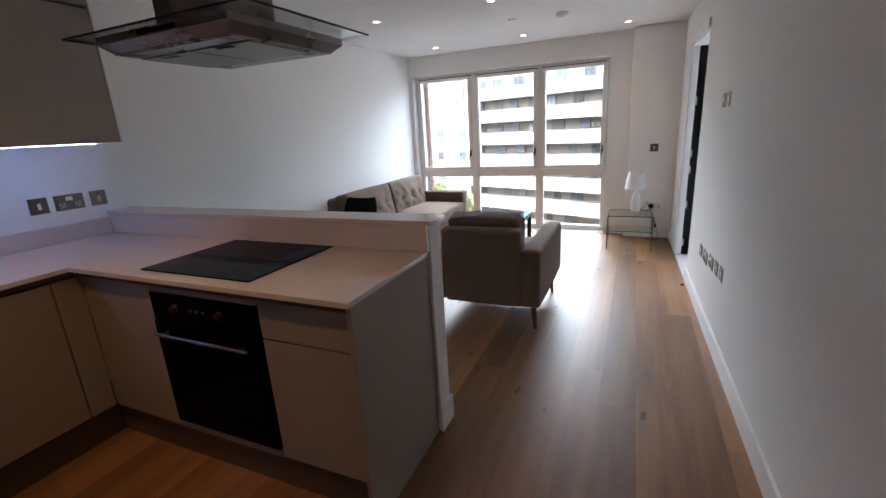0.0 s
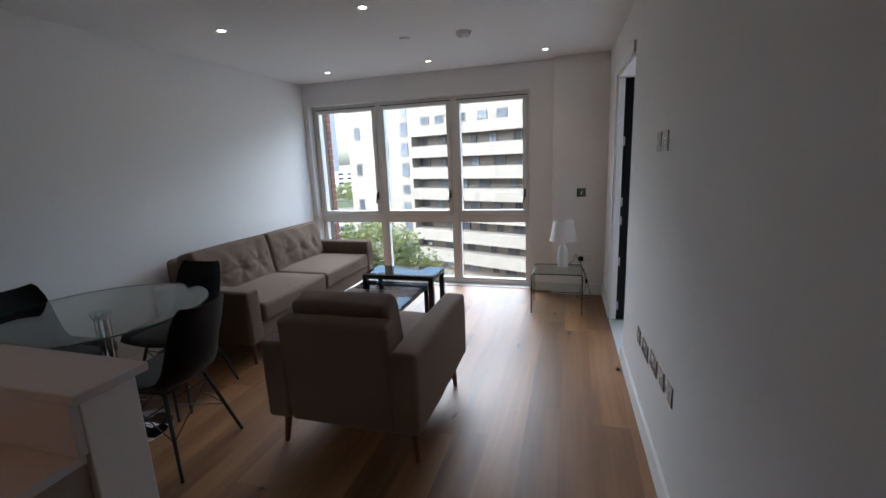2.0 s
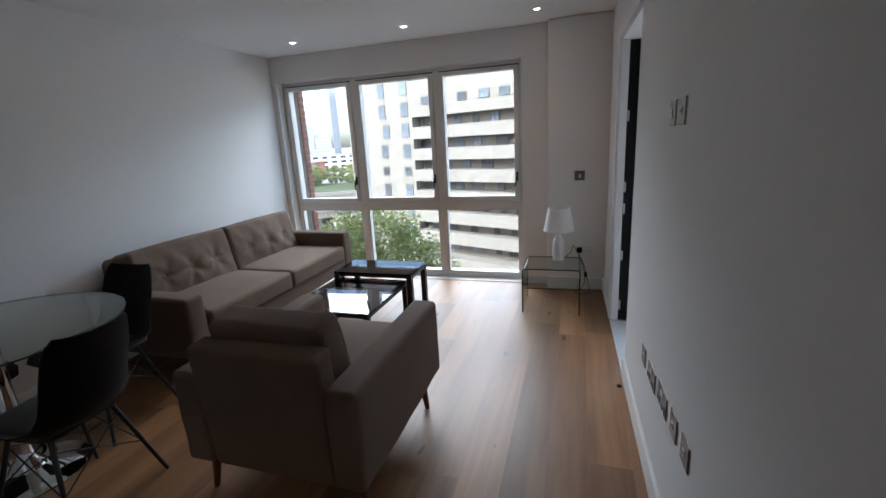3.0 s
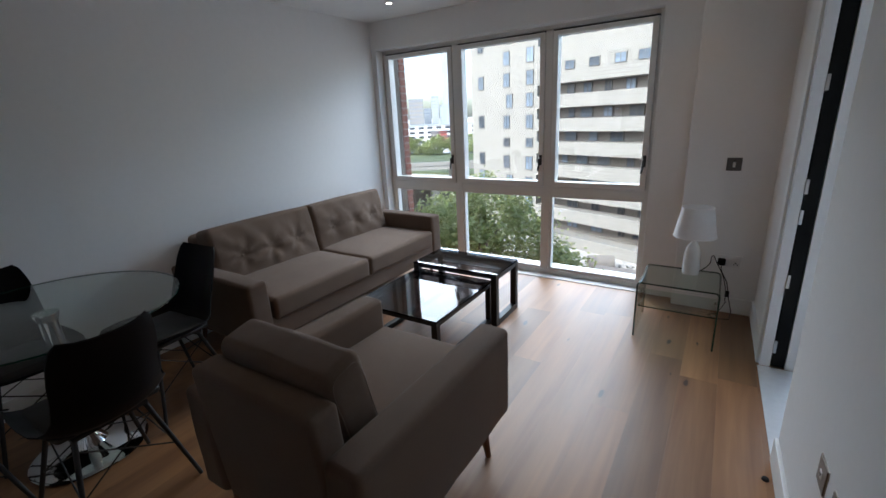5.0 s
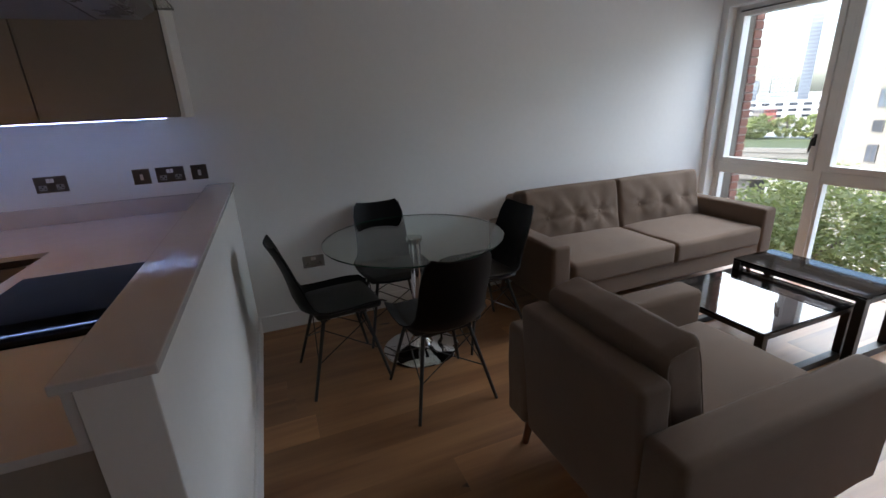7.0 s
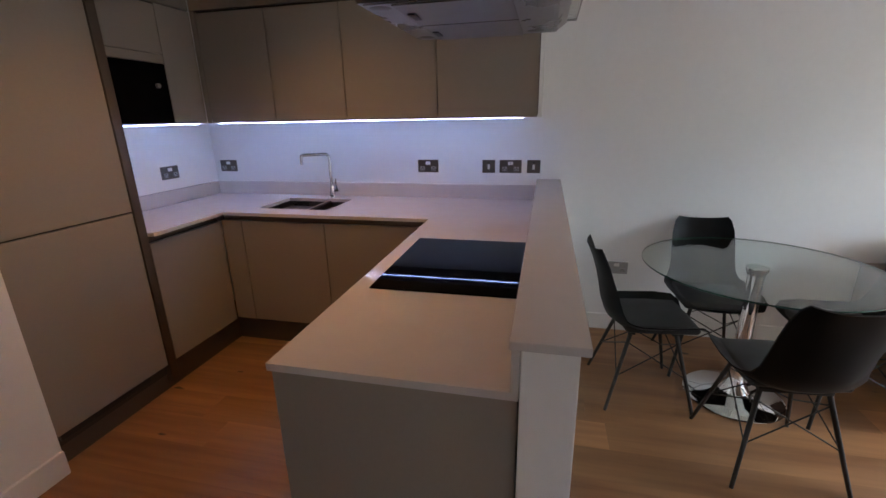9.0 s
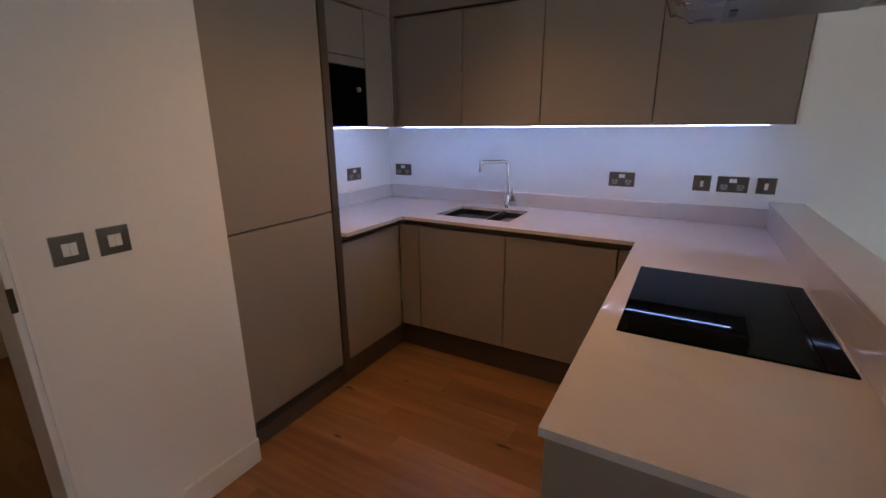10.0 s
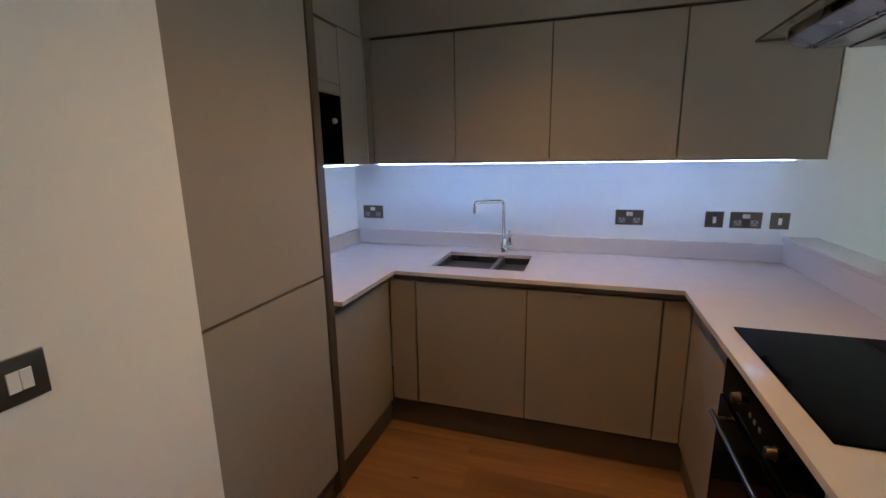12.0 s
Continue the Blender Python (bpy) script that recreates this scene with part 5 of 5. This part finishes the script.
def wall_plate(name, at, w, label, cat, kind, group, metal=PLATE):
    """A faceplate in the local xz plane, facing local -y, with its inserts."""
    p = thing(name, at, label, cat, group)
    part("faceplate", boxes((-w / 2, w / 2, -0.006, 0, -0.043, 0.043), bev=0.0025), metal, p)
    part("rim", boxes((-w / 2 - 0.0016, w / 2 + 0.0016, -0.0028, 0, -0.0446, 0.0446), bev=0.001), WHITEPL if metal in (WHITEPL, SOCKETGREY) else STEEL, p, "bright bevelled rim")
    if kind == "double":
        for s in (-1, 1):
            x = s * w * 0.27
            part("socket_insert", boxes((x - 0.017, x + 0.017, -0.0075, -0.0058, -0.030, -0.002), bev=0.004), WHITEPL if metal is WHITEPL else SOCKETGREY, p)
            part("pin_hole", boxes((x - 0.0035, x + 0.0035, -0.0085, -0.0074, -0.014, -0.006)), DARKIN, p)
            for e in (-1, 1):
                part("pin_hole", boxes((x + e * 0.011 - 0.004, x + e * 0.011 + 0.004, -0.0085, -0.0074, -0.024, -0.019)), DARKIN, p)
            part("rocker", boxes((s * w * 0.06 - 0.0082, s * w * 0.06 + 0.0082, -0.0095, -0.0058, 0.010, 0.032), bev=0.001), WHITEPL, p, "white rocker switch")
    elif kind == "switch":
        part("rocker", boxes((-0.0185, -0.0004, -0.0095, -0.0058, -0.019, 0.019), bev=0.001), WHITEPL, p, "white rocker switch")
        part("rocker", boxes((0.0004, 0.0185, -0.0095, -0.0058, -0.019, 0.019), bev=0.001), WHITEPL, p, "white rocker switch")
    elif kind == "spur":
        part("rocker", boxes((-0.008, 0.008, -0.0095, -0.0058, -0.020, 0.014), bev=0.001), WHITEPL, p, "white rocker switch")
        part("lamp", boxes((-0.004, 0.004, -0.0078, -0.0058, 0.024, 0.030)), DARKIN, p)
    else:
        part("outlet", boxes((-0.012, 0.012, -0.0085, -0.0058, -0.012, 0.012), bev=0.002), WHITEPL, p, "white data outlet")
        part("port", boxes((-0.005, 0.005, -0.0095, -0.0084, -0.005, 0.005)), DARKIN, p)
    return p


def west(y, z):
    return pose(XL, y, z, 0, 0, 90)


# kitchen wall
ZS = 1.147
wall_plate("double_socket", west(-0.15, ZS - 0.005), 0.147, "brushed metal double socket on the kitchen wall", "socket", "double", "kitchen sockets")
wall_plate("double_socket", west(1.484, ZS), 0.147, "brushed metal double socket on the kitchen wall", "socket", "double", "kitchen sockets")
wall_plate("fused_spur", west(1.914, ZS), 0.086, "brushed metal single switch plate on the kitchen wall", "switch", "spur", "kitchen sockets")
wall_plate("double_socket", west(2.062, ZS), 0.147, "brushed metal double socket on the kitchen wall", "socket", "double", "kitchen sockets")
wall_plate("cooker_switch", west(2.216, ZS), 0.086, "brushed metal single switch plate with indicator", "switch", "spur", "kitchen sockets")
wall_plate("double_socket", pose(-2.182, YBACK, ZS - 0.005, 0, 0, 180), 0.147, "brushed metal double socket on the kitchen back wall", "socket", "double", "kitchen sockets")
wall_plate("double_socket", west(2.80, 0.464), 0.147, "grey double socket low on the wall by the table", "socket", "double", "", SOCKETGREY)
# switches beside the hall doorway
wall_plate("light_switch", pose(-0.381, 0.288, 1.13, 0, 0, 180), 0.086, "brushed metal light switch with white rockers", "switch", "switch", "hall switches")
wall_plate("light_switch", pose(-0.263, 0.288, 1.128, 0, 0, 180), 0.086, "brushed metal light switch with white rockers", "switch", "switch", "hall switches")
# pier
wall_plate("light_switch", pose(0.59, YPIER, 1.083, 0, 0, 0), 0.086, "brushed metal light switch on the pier", "switch", "spur", "")
wall_plate("double_socket", pose(0.645, YPIER, 0.395, 0, 0, 0), 0.147, "white double socket on the pier with a plug in it", "socket", "double", "", WHITEPL)
# right wall
for u, w, z, kind in ((1.69, 0.086, 1.512, "spur"), (1.56, 0.086, 1.514, "data"), (1.93, 0.086, 0.455, "data"), (1.74, 0.147, 0.46, "double"), (1.53, 0.147, 0.485, "double"), (1.355, 0.086, 0.50, "data"), (1.21, 0.086, 0.51, "data")):
    wall_plate("media_plate" if kind != "double" else "double_socket", RW @ pose(0, u, z, 0, 0, -90), w, "brushed metal media outlet plate on the wall" if kind != "double" else "brushed metal double socket low on the wall", "outlet" if kind != "double" else "socket", kind, "media wall plates")
# door stop by the bedroom doorway
ds = thing("door_stop", pose(0.829, 4.70, 0), "small dark rubber door stop on the floor by the skirting", "door stop")
b = bmesh.new()
lathe(b, [(0, 0.012), (0.009, 0.0115), (0.012, 0.009), (0.013, 0.002), (0.014, 0)], 20)
part("buffer", b, RUBBER, ds, "", 40)
# hall lamp
hl = thing("ceiling_lamp", pose(-0.2, -1.2, CEILING), "round warm ceiling lamp in the hall", "lamp")
b = bmesh.new()
lathe(b, [(0, -0.05), (0.10, -0.045), (0.13, -0.02), (0.135, 0)], 32)
part("diffuser", b, glow("hall_glow", (1.0, 0.60, 0.25), 0.7), hl, "warm opal diffuser", 50)

# ---- floor boards ----
setting("floor", boxes((XL - 0.1, 1.0, -2.1, 6.62, -0.05, -0.0155)), SUBFLOOR, "wide brushed oak floor boards running towards the window")
floor = bpy.data.objects["floor"]
plank_cache = {}
rf = random.Random(21)
W = 0.185
x = XL - 0.05
while x < 0.98:
    y = -2.05 - rf.uniform(0, 1.6)
    while y < 6.60:
        ln = rf.choice((1.4, 1.8, 2.2))
        y0, y1 = max(y, -2.05), min(y + ln, 6.60)
        if y1 - y0 > 0.12:
            key = round(y1 - y0, 2)
            if key not in plank_cache:
                plank_cache[key] = mesh_of("floorboard", boxes((0.0001, W - 0.0001, 0.0001, key - 0.0001, -0.015, 0.0)), OAK)
            o = new("floorboard", plank_cache[key])
            o.parent = floor
            o.matrix_basis = pose(x, y0, 0)
        y += ln
    x += W
